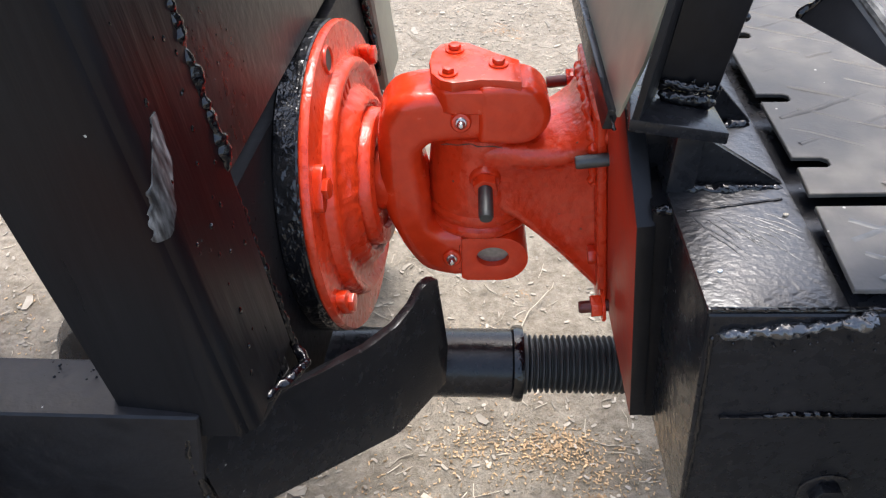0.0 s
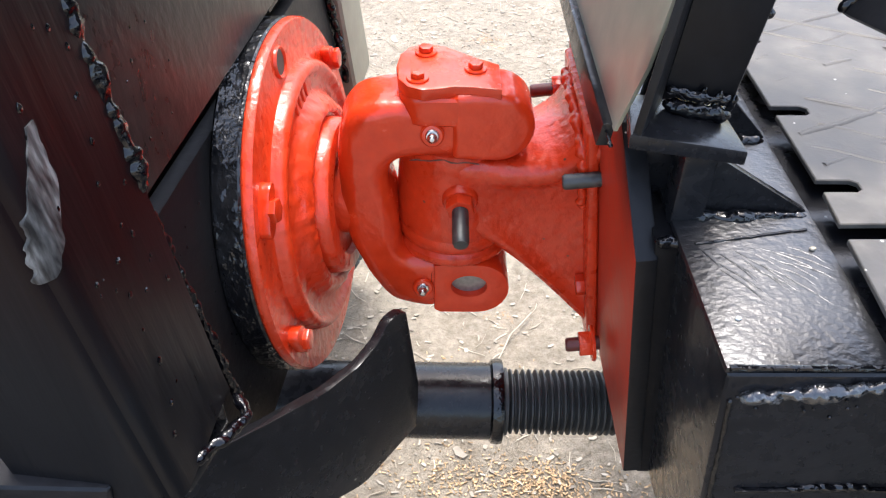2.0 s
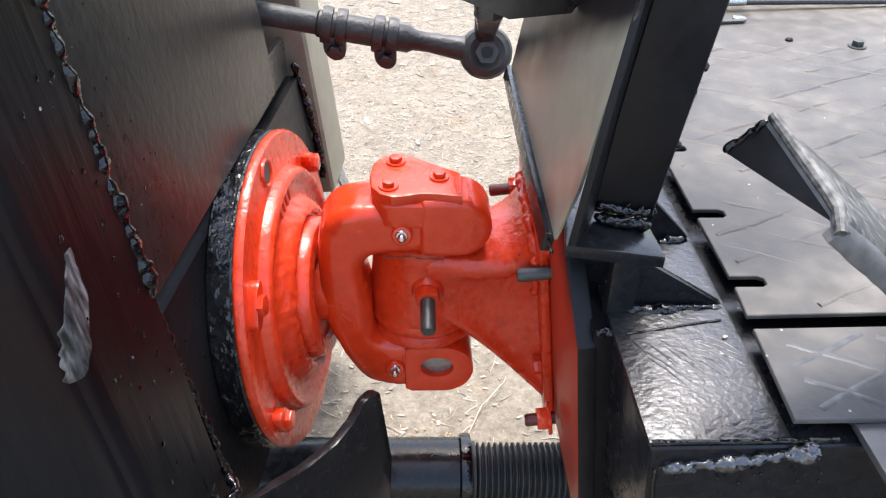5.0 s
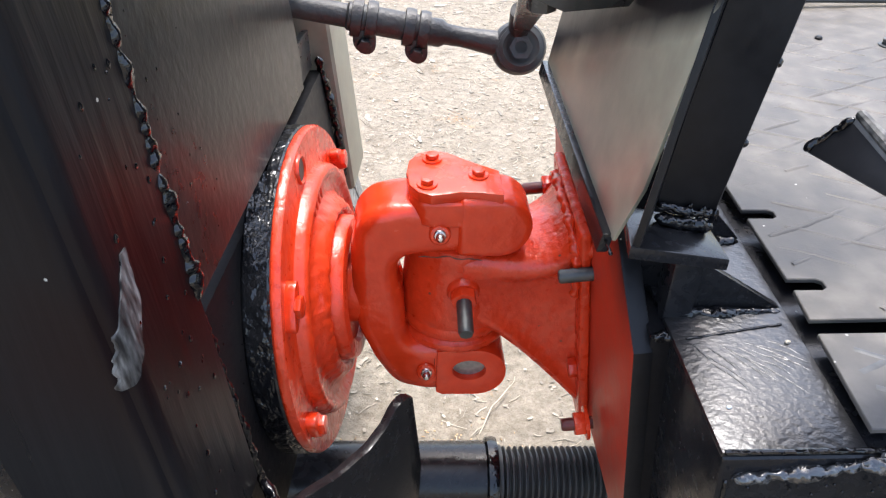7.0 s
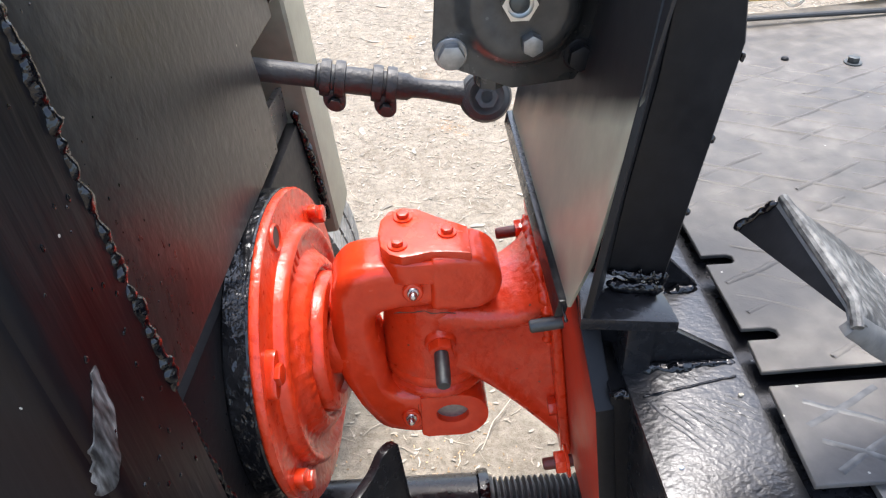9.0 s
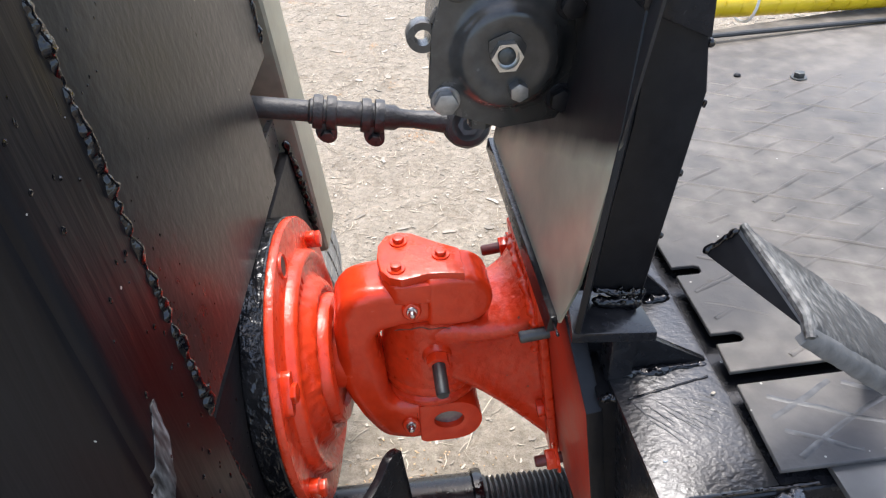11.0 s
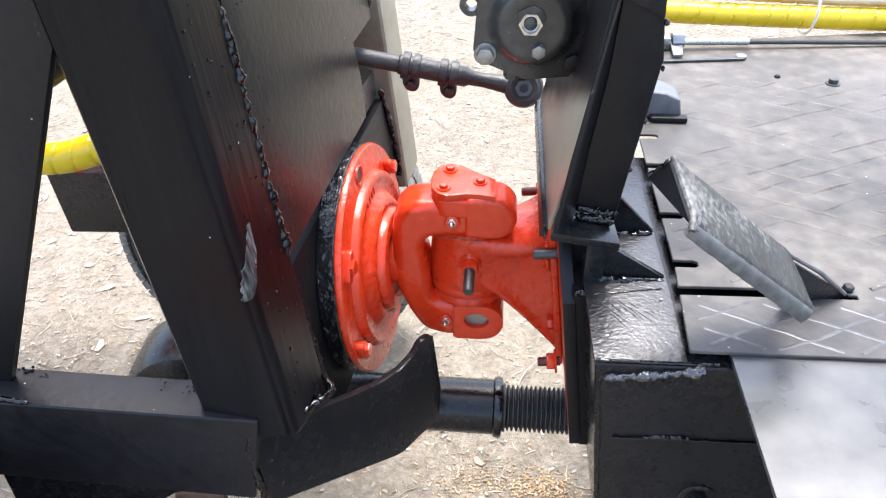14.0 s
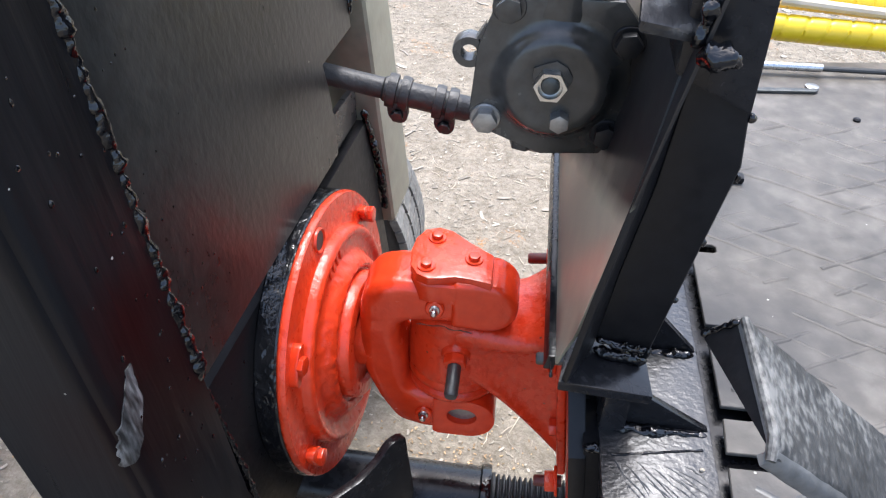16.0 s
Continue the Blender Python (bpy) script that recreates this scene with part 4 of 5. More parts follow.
# ---- rear half of the frame ----
rear = thing("chassis_half", W(0.3, 0.5, 0.0), "black painted welded steel rear half frame of a small tractor", "tractor frame")


def two_tone(bm, axis):
    bm.normal_update()
    for f in bm.faces:
        f.material_index = 0 if f.normal.dot(axis) > 0.9 else 1
    return bm


plate = [(-0.186, -0.095), (0.115, -0.095), (0.115, 0.16), (-0.13, 0.16), (-0.186, 0.105)]
bm = prism(plate, lambda v, w, u: R(u, v, w), 0.0, 0.0125, 0.0012)
bm.normal_update()
rnx = (R(-1, 0, 0) - R(0, 0, 0))
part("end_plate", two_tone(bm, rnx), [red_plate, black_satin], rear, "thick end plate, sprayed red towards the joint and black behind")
foot_stud(-0.096, -0.057, True, 0.019)
foot_stud(0.070, 0.072, True, 0.027)
foot_stud(-0.064, 0.074, False, 0.024)
foot_stud(0.066, -0.075, True, 0.024)
part("foot_bolt", bolt_head(R(-0.009, -0.048, -0.040), R(-1, 0, 0) - R(0, 0, 0), 0.009, 0.007, 0), red_paint, joint)

BT = 0.7065
part("tunnel_box", prism([(0.182, 0.490), (0.62, 0.490), (0.62, 0.699), (0.268, BT), (0.1605, BT)], lambda x, z, y: W(x, y, z), 0.309, 0.66, 0.003, 3), black_paint, rear, "welded black box beam")
part("box_lid", prism([(0.1600, 0.3105), (0.2375, 0.3120), (0.2365, 0.656), (0.1560, 0.656)], lambda x, y, z: W(x, y, z), BT - 0.001, BT + 0.003, 0.0012), black_wet, rear,
     "box lid under thick brushed glossy black paint")
for k in range(16):
    x0, y0 = 0.166 + 0.0032 * k, 0.394 - 0.004 * ((k * 7) % 5)
    a, reach = radians(-64 + 1.6 * k + 5 * ((k * 5) % 3)), min(0.022 + 0.008 * ((k * 3) % 4), (0.232 - x0) / 0.8)
    part("brush_stroke", sweep([W(x0 + reach * q / 8 * math.cos(a), y0 + reach * q / 8 * math.sin(a) + 0.003 * math.sin(q * 0.35) + 0.0012 * noise.noise(Vector((k, q * 0.6, 0))), BT + 0.0027) for q in range(9)],
         [0.00020 + 0.00055 * math.sin(math.pi * (q + 0.3) / 8.6) for q in range(9)], 8), black_wet, rear, "raised stroke of brushed paint")
part("filler_plate", prism([(0.1740, 0.490), (0.186, 0.490), (0.164, 0.7055), (0.1485, 0.7055)], lambda x, z, y: W(x, y, z), 0.404, 0.655, 0.001), black_matt, rear)
part("weld_bead", weld([W(0.169, 0.3078, 0.6925), W(0.184, 0.3075, 0.6940), W(0.20, 0.3065, 0.6965), W(0.225, 0.3063, 0.7000), W(0.245, 0.3070, 0.7050), W(0.252, 0.309, 0.707)], 0.0042, 1.3, 0.0060, 21, 0.4), weld_glint, rear, "glossy lumpy weld seam painted black", 180)
part("weld_bead", weld([W(0.232, 0.306, 0.703), W(0.243, 0.305, 0.704), W(0.252, 0.307, 0.703)], 0.0062, 1.2, 0.006, 22, 0.3), weld_glint, rear, "glossy lumpy weld seam painted black", 180)
part("weld_bead", weld([W(0.166, 0.3085, 0.69), W(0.171, 0.3085, 0.64), W(0.177, 0.3085, 0.58), W(0.183, 0.3085, 0.50)], 0.0016, 0.8, 0.008, 23), weld_wet, rear, "glossy lumpy weld seam painted black", 180)
part("weld_bead", weld([W(0.212, 0.3085, 0.6185), W(0.255, 0.3085, 0.620)], 0.0035, 0.7, 0.006, 24), weld_wet, rear, "glossy lumpy weld seam painted black", 180)
part("lid_edge", sweep([W(0.1615 + 0.0042 * k, 0.3108 + 0.0006 * noise.noise(Vector((k * 0.7, 0, 0))), 0.7090 + 0.0006 * noise.noise(Vector((k * 0.9, 4, 0)))) for k in range(25)], [0.0016 + 0.0006 * noise.noise(Vector((k * 1.3, 8, 0))) for k in range(25)], 8), weld_wet, rear, "glossy run of paint along the lid edge")
part("seam_strip", prism([(0.185, 0.6165), (0.61, 0.620), (0.61, 0.6220), (0.185, 0.6185)], lambda x, z, y: W(x, y, z), 0.3062, 0.3095, 0.0006), weld_wet, rear)
part("box_bolt", bolt_head(W(0.274, 0.309, 0.536), (0, -1, 0), 0.012, 0.008, 1.5), black_paint, rear)
part("weld_spatter", spatter([W(0.17, 0.3085, 0.69), W(0.26, 0.3085, 0.685)], (0.0004, 0.0012), count=40, spread=0.03, seed=5), weld_wet, rear)["kind"] = "stuff"

# steering tower
SL = 0.17


def tower_x(z):
    return 0.122 + SL * (z - 0.755)


TT = 1.20
part("tower_web", prism([(0.430, 0.757), (0.692, 0.757), (0.692, TT), (0.422, TT), (0.4165, 0.80)], lambda y, z, u: W(tower_x(z) + u, y, z), 0.0, 0.0022, 0.0004), black_tower, rear, "black tower plate, the straw ground's beige reflection put into its colour")
part("tower_flange", prism([(0.1460, 0.776), (0.1840, 0.7715), (0.2040, 0.921), (0.199, 0.957), (0.189, 0.985), (0.1660, 0.985), (0.1605, 0.904), (0.1520, 0.838)],
     lambda x, z, t: W(x, 0.4375 + t, z), 0.0, 0.010, 0.0022, 3), black_satin, rear)


def edge_strip():
    """Folded front edge between the beige web and the dark flange."""
    bm = bmesh.new()
    rows = []
    for z, x1, y1, x2 in ((0.768, 0.1275, 0.3990, 0.1465), (0.838, 0.1375, 0.4050, 0.1525), (0.904, 0.1505, 0.4180, 0.1610), (0.985, 0.1635, 0.4340, 0.1665)):
        rows.append([bm.verts.new(p) for p in ((x1, y1, z), (x2, 0.4385, z), (x2 - 0.004, 0.4410, z), (x1 - 0.004, y1 + 0.0015, z))])
    for a, b in zip(rows, rows[1:]):
        for i in range(4):
            bm.faces.new((a[i], a[(i + 1) % 4], b[(i + 1) % 4], b[i]))
    bm.faces.new(rows[0]), bm.faces.new(rows[-1])
    return soften(bm, 0.0008, 2, 40)


part("edge_strip", edge_strip(), black_satin, rear, "folded plate edge rubbed dull")
part("tower_flange", prism([(0.150, 0.80), (0.186, 0.80), (0.225, 1.0), (0.225, TT), (0.196, TT)], lambda x, z, y: W(x, y, z), 0.66, 0.69, 0.002), black_paint, rear)
part("foot_pad", prism([(0.1225, 0.3985), (0.1862, 0.4085), (0.1840, 0.4440), (0.1300, 0.4440)], lambda x, y, t: W(x, y, 0.7740 - 0.255 * (x - 0.1265) + t), -0.0085, 0.0, 0.0016), black_paint, rear)
part("foot_web", prism([(0.143, 0.704), (0.190, 0.704), (0.184, 0.756), (0.138, 0.766)], lambda x, z, y: W(x, y, z), 0.446, 0.454, 0.001), black_paint, rear)
part("foot_stub", block(W, (0.158, 0.176), (0.416, 0.436), (0.700, 0.7575), 0.002), black_paint, rear)
part("gusset", prism([(0.160, 0.757), (0.160, 0.704), (0.240, 0.704), (0.236, 0.709)], lambda x, z, y: W(x, y, z), 0.424, 0.430, 0.0008), black_paint, rear)
part("gusset", prism([(0.160, 0.79), (0.150, 0.704), (0.240, 0.704), (0.236, 0.709)], lambda x, z, y: W(x, y, z), 0.500, 0.506, 0.0008), black_paint, rear)
part("weld_bead", weld([W(0.146, 0.4335, 0.7720), W(0.160, 0.4330, 0.7690), W(0.172, 0.4335, 0.7660), W(0.183, 0.4345, 0.7640)], 0.0046, 0.9, 0.006, 31, 0.4), weld_wet, rear, "glossy lumpy weld seam painted black", 180)
part("weld_bead", weld([W(0.147, 0.4355, 0.7790), W(0.160, 0.4350, 0.7760), W(0.172, 0.4350, 0.7735), W(0.184, 0.4360, 0.7715)], 0.0036, 1.1, 0.005, 38, 0.4), weld_wet, rear, "glossy lumpy weld seam painted black", 180)
for k in range(3):
    part("weld_bead", weld([W(0.165 + 0.008 * k, 0.4355, 0.768 - 0.002 * k), W(0.167 + 0.008 * k, 0.4345, 0.781 - 0.002 * k)], 0.0028, 1.0, 0.006, 81 + k, 0.4), weld_wet, rear, "glossy lumpy weld seam painted black", 180)
part("weld_bead", weld([W(0.168, 0.421, 0.7085), W(0.20, 0.420, 0.7085), W(0.235, 0.421, 0.7085)], 0.0048, 1.1, 0.0075, 32, 0.2), weld_wet, rear, "glossy lumpy weld seam painted black", 180)
part("weld_bead", weld([W(0.168, 0.497, 0.7085), W(0.20, 0.496, 0.7085), W(0.235, 0.497, 0.7085)], 0.0048, 1.1, 0.0075, 36, 0.2), weld_wet, rear, "glossy lumpy weld seam painted black", 180)
part("weld_bead", weld([W(0.148, 0.404, 0.704), W(0.163, 0.402, 0.705)], 0.004, 0.8, 0.006, 33), weld_wet, rear, "glossy lumpy weld seam painted black", 180)
part("weld_bead", weld([W(tower_x(0.755) - 0.002, y, 0.754) for y in (0.42, 0.48, 0.54, 0.6)], 0.0014, 0.8, 0.009, 34), weld_wet, rear, "glossy lumpy weld seam painted black", 180)
part("plate_lip", prism([(0.435, 0.745), (0.693, 0.7505), (0.693, 0.7625), (0.435, 0.7585)], lambda y, z, u: W(tower_x(z) + u, y, z), -0.005, 0.002, 0.0008), black_paint, rear)
# upper post
part("upper_post", prism([(0.156, 0.975), (0.199, 0.955), (0.195, 1.03), (0.190, TT), (0.150, TT)], lambda x, z, y: W(x, y, z), 0.432, 0.470, 0.003), black_paint, rear)
part("upper_lip", prism([(0.132, 0.4225), (0.1625, 0.4265), (0.1600, 0.505), (0.136, 0.500)], lambda x, y, t: W(x, y, 0.9930 + 0.62 * (y - 0.424) - 0.27 * (x - 0.162) + t), 0.0, 0.006, 0.0015), sky_sheen, rear, "sloping glossy black plate with its pale sky reflection put into the colour")
part("weld_bead", weld([W(0.160, 0.416, 0.993), W(0.171, 0.414, 0.995), W(0.182, 0.417, 0.990)], 0.0072, 1.3, 0.005, 35), weld_paint, rear, "glossy lumpy weld seam painted black", 180)
part("weld_bead", weld([W(0.160, 0.422, 0.995), W(0.164, 0.422, 1.02)], 0.005, 1.1, 0.008, 37), weld_wet, rear, "glossy lumpy weld seam painted black", 180)

# small knobs of weld on the flange edge, a lug below the gearbox, grit on the lid
for k, (x, z) in enumerate(((0.2010, 0.9535), (0.2040, 0.9150), (0.1965, 0.8680), (0.1900, 0.8200))):
    part("weld_knob", weld([W(x, 0.4395, z), W(x + 0.0010, 0.4405, z - 0.006)], 0.0030, 1.0, 0.005, 91 + k), weld_wet, rear, "knob of weld under black paint", 180)
part("lid_back_edge", sweep([W(0.1665 + 0.0045 * k, 0.3955 + 0.0009 * k + 0.0008 * noise.noise(Vector((k * 0.8, 3, 0))), 0.7098) for k in range(15)], [0.0009 + 0.0004 * noise.noise(Vector((k * 1.1, 6, 0))) for k in range(15)], 8), weld_wet, rear, "glossy ridge of paint across the lid")


def grit(name, at, size, mat, label, seed):
    b = bmesh.new()
    bmesh.ops.create_icosphere(b, subdivisions=2, radius=size, matrix=Matrix.Translation(at) @ Matrix.Diagonal((1.2, 0.9, 0.7, 1)))
    for v in b.verts:
        v.co += (v.co - at) * 0.5 * noise.noise(v.co * 400 + Vector((seed, 0, 0)))
    return tagged(part(name, b, mat, None, smooth=180), label, name.replace("_", " "))


grit("pebble", W(0.1735, 0.3405, BT + 0.0038), 0.0014, white_plastic, "small pale pebble on the glossy box lid", 1)
grit("wood_chip", W(0.2270, 0.3915, BT + 0.0038), 0.0015, chip_mat, "small tan wood chip on the glossy box lid", 2)

# ---- footplate ----
FP = 0.7185
tread = thing("footplate", W(0.6, 0.6, 0.70), "worn grey steel tread plate footrest with raised ridges", "footplate")
SLOTS = (0.4365, 0.5185, 0.62, 0.690)
left = [(0.2425, 0.402)]
for y in SLOTS:
    left += [(0.2445, y - 0.0055), (0.2635, y - 0.0055), (0.267, y - 0.003), (0.267, y + 0.003), (0.2635, y + 0.0055), (0.2445, y + 0.0055)]
outline = left[::-1] + [(0.2425, 0.402), (0.34, 0.404), (0.40, 0.398), (0.40, 0.392), (0.242, 0.390), (0.238, 0.3165), (1.25, 0.3165), (1.25, 1.048), (0.2400, 1.048)]
outline = [(x, 0.980 + 0.165 * (x - 0.25) if y > 1.04 else y) for x, y in outline]
outline = [(x, y) for i, (x, y) in enumerate(outline) if not (i and (x, y) == outline[i - 1])]
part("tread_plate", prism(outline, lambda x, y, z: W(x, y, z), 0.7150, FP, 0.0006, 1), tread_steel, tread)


def ridges():
    """Low rounded ridges in two crossing families, worn away here and there."""
    verts, faces = [], []
    rnd = random.Random(11)
    step, h, wd = 0.0295, 0.0015, 0.0028
    prof = ((-1.0, -0.3), (-0.6, 0.55), (0.0, 1.0), (0.6, 0.55), (1.0, -0.3))
    for fam in (1, -1):
        d = Vector((math.cos(radians(27 * fam)), math.sin(radians(27 * fam)), 0))
        nrm = Vector((-d.y, d.x, 0))
        for i in range(-45, 45):
            row = []
            for j in range(-90, 90):
                c = Vector((0.6, 0.6, 0)) + nrm * (i * step) + d * (j * 0.012)
                c += nrm * (0.0030 * noise.noise(c * 21 + Vector((0, 0, fam * 3))) + 0.0012 * noise.noise(c * 70))
                ok = 0.250 < c.x < 1.24 and 0.320 < c.y < 0.865 and not (0.385 < c.y < 0.408 and c.x < 0.41)
                ok = ok and not any(c.x < 0.281 and abs(c.y - q) < 0.011 for q in SLOTS)
                wear = (0.42 if c.y < 0.405 else 0.50) + 0.9 * noise.noise(c * 9 + Vector((fam * 7, i * 0.37, 0)))
                hh = h * min(1.0, max(0.0, wear if c.y < 0.405 else wear - 0.16 + 1.1 * noise.noise(c * 26 + Vector((0, i * 1.3, fam * 5))))) * (0.55 if c.y < 0.405 else 0.88)
                if not ok or hh < 0.00012:
                    row = []
                    continue
                k = len(verts)
                w = wd * (1.7 if c.y < 0.405 else 1.2) * (0.35 + 0.65 * min(1.0, hh / h)) * rnd.uniform(0.92, 1.08)
                for a, b in prof:
                    verts.append(tuple(c + nrm * w * a + Vector((0, 0, FP + hh * b))))
                if row:
                    p = row[-1]
                    for q in range(4):
                        faces.append((p + q, p + q + 1, k + q + 1, k + q))
                row.append(k)
    mesh = bpy.data.meshes.new("tread_relief")
    mesh.from_pydata(verts, [], faces)
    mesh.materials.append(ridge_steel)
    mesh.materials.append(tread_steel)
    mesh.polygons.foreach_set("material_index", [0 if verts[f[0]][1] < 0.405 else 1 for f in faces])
    mesh.shade_smooth()
    ob = new("tread_relief", mesh)
    ob.parent = tread
    ob.matrix_parent_inverse = Matrix.Translation(-place(tread))
    tagged(ob, "raised crossing ridges of the tread plate", kind="stuff")


ridges()
part("plate_bolt", bolt_head(W(0.525, 0.854, FP), (0, 0, 1), 0.0068, 0.006, 1.45), stud_steel, tread, "dull dark bolt head")
part("plate_rivet", lathe([(0.0042, -0.001), (0.0042, 0.002), (0.0025, 0.0034), (0.0, 0.0036)], W(0.456, 0.872, FP), (0, 0, 1), 14), black_satin, tread)
part("plate_bolt", lathe([(0.008, 0.0), (0.008, 0.002), (0.005, 0.003), (0.0, 0.003)], W(0.424, 0.943, FP), (0, 0, 1), 18), zinc, tread, "dull dark bolt head")
sheet = part("side_sheet", prism([(0.2705, -0.45), (1.3, -0.45), (1.3, 0.3300), (0.2725, 0.3300)], lambda x, y, z: W(x, y, z), 0.7095, 0.7145, 0.0008), sheet_steel, None)
tagged(sheet, "plain grey steel sheet beside the tread plate", "metal sheet")
skirt = part("seat_base", prism([(0.66, 0.40), (1.25, 0.40), (1.25, 0.699), (0.66, 0.699)], lambda x, z, y: W(x, y, z), -0.4, 0.98, 0.004), black_paint, None)
tagged(skirt, "black box frame under the footplate", "frame")

# ---- pedal ----
pedal = thing("pedal", W(0.39, 0.41, 0.72), "worn bare steel foot pedal bent from angle iron", "pedal")
A, B, C, D = Vector((0.2110, 0.377, 0.8665)), Vector((0.2165, 0.298, 0.8555)), Vector((0.3250, 0.310, 0.7690)), Vector((0.3180, 0.372, 0.7830))
nrm = (C - B).cross(A - B).normalized()
if nrm.z < 0:
    nrm = -nrm


def slab(corners, normal, t, bev=0.002):
    bm = bmesh.new()
    add_loop_prism(bm, [p - normal * t for p in corners], corners)
    return soften(bm, bev, 2)


def bent_pad(r=0.009, drop=0.004, t=0.006):
    """Angle-iron pad: flat top, front edge rolled over and down."""
    bm = bmesh.new()
    rings = []
    m = 26
    for i in range(m + 1):
        k = i / m
        p, q = A.lerp(D, k), B.lerp(C, k)
        f = (q - p).normalized()
        rag = 0.0012 * noise.noise(p * 140) + 0.001 * noise.noise(p * 60)
        top = [p - f * rag] + [p.lerp(q - f * r, j / 5) for j in range(1, 5)]
        top += [q - f * r + f * r * math.sin(a) - nrm * r * (1 - math.cos(a)) for a in (0.0, 0.3, 0.6, 0.9, 1.2, math.pi / 2)]
        end = q - nrm * (r + drop * (0.9 + 0.5 * k))
        top.append(end)
        low = [end - f * t, q - f * t - nrm * r * 0.9, q - f * (r + 0.002) - nrm * t, p - nrm * t]
        rings.append([bm.verts.new(v + nrm * 0.0006 * noise.noise(v * 170)) for v in top + low])
    n = len(rings[0])
    for a, b in zip(rings, rings[1:]):
        for j in range(n):
            bm.faces.new((a[j], a[(j + 1) % n], b[(j + 1) % n], b[j]))
    bm.faces.new(rings[0]), bm.faces.new(rings[-1])
    return soften(bm, 0.0009, 2, 50)


pad_bm = bent_pad()
pad_bm.normal_update()
for f in pad_bm.faces:
    f.material_index = 0 if f.normal.dot(nrm) > 0.75 else 1
part("pad", pad_bm, [pedal_steel, pedal_edge], pedal, "scuffed grey pad with a rolled front edge")
E1 = Vector((0.1945, 0.386, 0.842))
part("side_web", slab([A - nrm * 0.004, E1, B - nrm * 0.004], ((E1 - A).cross(B - A)).normalized(), 0.006, 0.001), black_satin, pedal)
part("leg", slab([D + Vector((-0.004, 0.0, -0.004)), Vector((0.394, 0.405, 0.716)), Vector((0.345, 0.400, 0.700)), C + Vector((-0.012, 0.055, -0.012))], Vector((-0.3, 0.95, 0.1)).normalized(), 0.006, 0.001), black_paint, pedal)
part("leg_edge", sweep([D + Vector((0.0, 0.0, -0.003)), D.lerp(Vector((0.388, 0.396, 0.721)), 0.5) + Vector((0.002, 0, 0.001)), Vector((0.388, 0.396, 0.721))], [0.0018, 0.0022, 0.0020], 8), pedal_edge, pedal, "leg edge worn to grey steel")
part("rim", sweep([B - nrm * 0.006, B.lerp(A, 0.14) - nrm * 0.0012, B.lerp(A, 0.3) - nrm * 0.0008, B.lerp(A, 0.65) - nrm * 0.0008, A - nrm * 0.001], [0.0026, 0.0032, 0.0032, 0.0032, 0.0026], 10), pedal_steel, pedal, "rim worn to grey steel")
part("peg", lathe([(0.0052, 0.0), (0.0052, 0.012), (0.0035, 0.014)], W(0.394, 0.407, 0.7105), (0, -0.2, 1), 14), black_paint, pedal)
part("weld_bead", weld([A - nrm * 0.004, A.lerp(E1, 0.5), E1], 0.0034, 0.9, 0.006, 41), weld_paint, pedal, "glossy lumpy weld seam painted black", 180)

# ---- steering gear ----
gear = thing("steering_gearbox", W(0.11, 0.56, 0.86), "dark grey painted cast steering gearbox with a domed cover", "gearbox")
cover = [(0.054, 0.8775), (0.0475, 0.888), (0.0510, 0.936), (0.0605, 0.963), (0.068, 0.9715), (0.138, 0.972), (0.1480, 0.960), (0.1485, 0.880), (0.138, 0.864), (0.098, 0.8600)]
GY = 0.528
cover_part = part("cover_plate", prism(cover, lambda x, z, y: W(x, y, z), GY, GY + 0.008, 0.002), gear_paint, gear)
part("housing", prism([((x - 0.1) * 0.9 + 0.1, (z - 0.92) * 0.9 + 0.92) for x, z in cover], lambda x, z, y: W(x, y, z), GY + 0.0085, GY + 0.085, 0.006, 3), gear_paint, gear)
GC = W(0.0990, GY, 0.9200)
part("cover_dome", lathe([(0.0475, 0.0), (0.0440, 0.0005), (0.0410, 0.0014), (0.0385, 0.0030), (0.0365, 0.0052), (0.0345, 0.0075), (0.0320, 0.0092), (0.0290, 0.0100), (0.0255, 0.0101), (0.0215, 0.0094), (0.0180, 0.0090), (0.0, 0.0090)], GC + Vector((0.0035, 0, -0.0045)), (0, -1, 0), 64), gear_paint, gear)
part("lock_washer", prism([(math.cos(radians(a)) * r, math.sin(radians(a)) * r) for a, r in ((80, 0.0155), (100, 0.0138), (140, 0.0150), (160, 0.0125), (220, 0.0118), (300, 0.0118), (350, 0.0122), (20, 0.0146), (50, 0.0150))],
     lambda a, b, y: W(GC.x + a, y, GC.z + b), GY - 0.0108, GY - 0.0085, 0.0004), gear_paint, gear)


def ring_nut(c, axis, r, h, bore):
    ax, a, b = basis(axis)
    n = 24
    bm = bmesh.new()
    rings = []
    for rad_fn, hh in ((lambda t: r * math.cos(math.pi / 6) / math.cos((t % (math.pi / 3)) - math.pi / 6), 0.0), (lambda t: r * math.cos(math.pi / 6) / math.cos((t % (math.pi / 3)) - math.pi / 6), h), (lambda t: bore, h), (lambda t: bore, h * 0.2)):
        rings.append([bm.verts.new(Vector(c) + ax * hh + (a * math.cos(2 * math.pi * k / n) + b * math.sin(2 * math.pi * k / n)) * rad_fn(2 * math.pi * k / n)) for k in range(n)])
    for p, q in zip(rings, rings[1:]):
        for k in range(n):
            bm.faces.new((p[k], p[(k + 1) % n], q[(k + 1) % n], q[k]))
    bm.faces.new(rings[-1]), bm.faces.new(rings[0])
    return bm


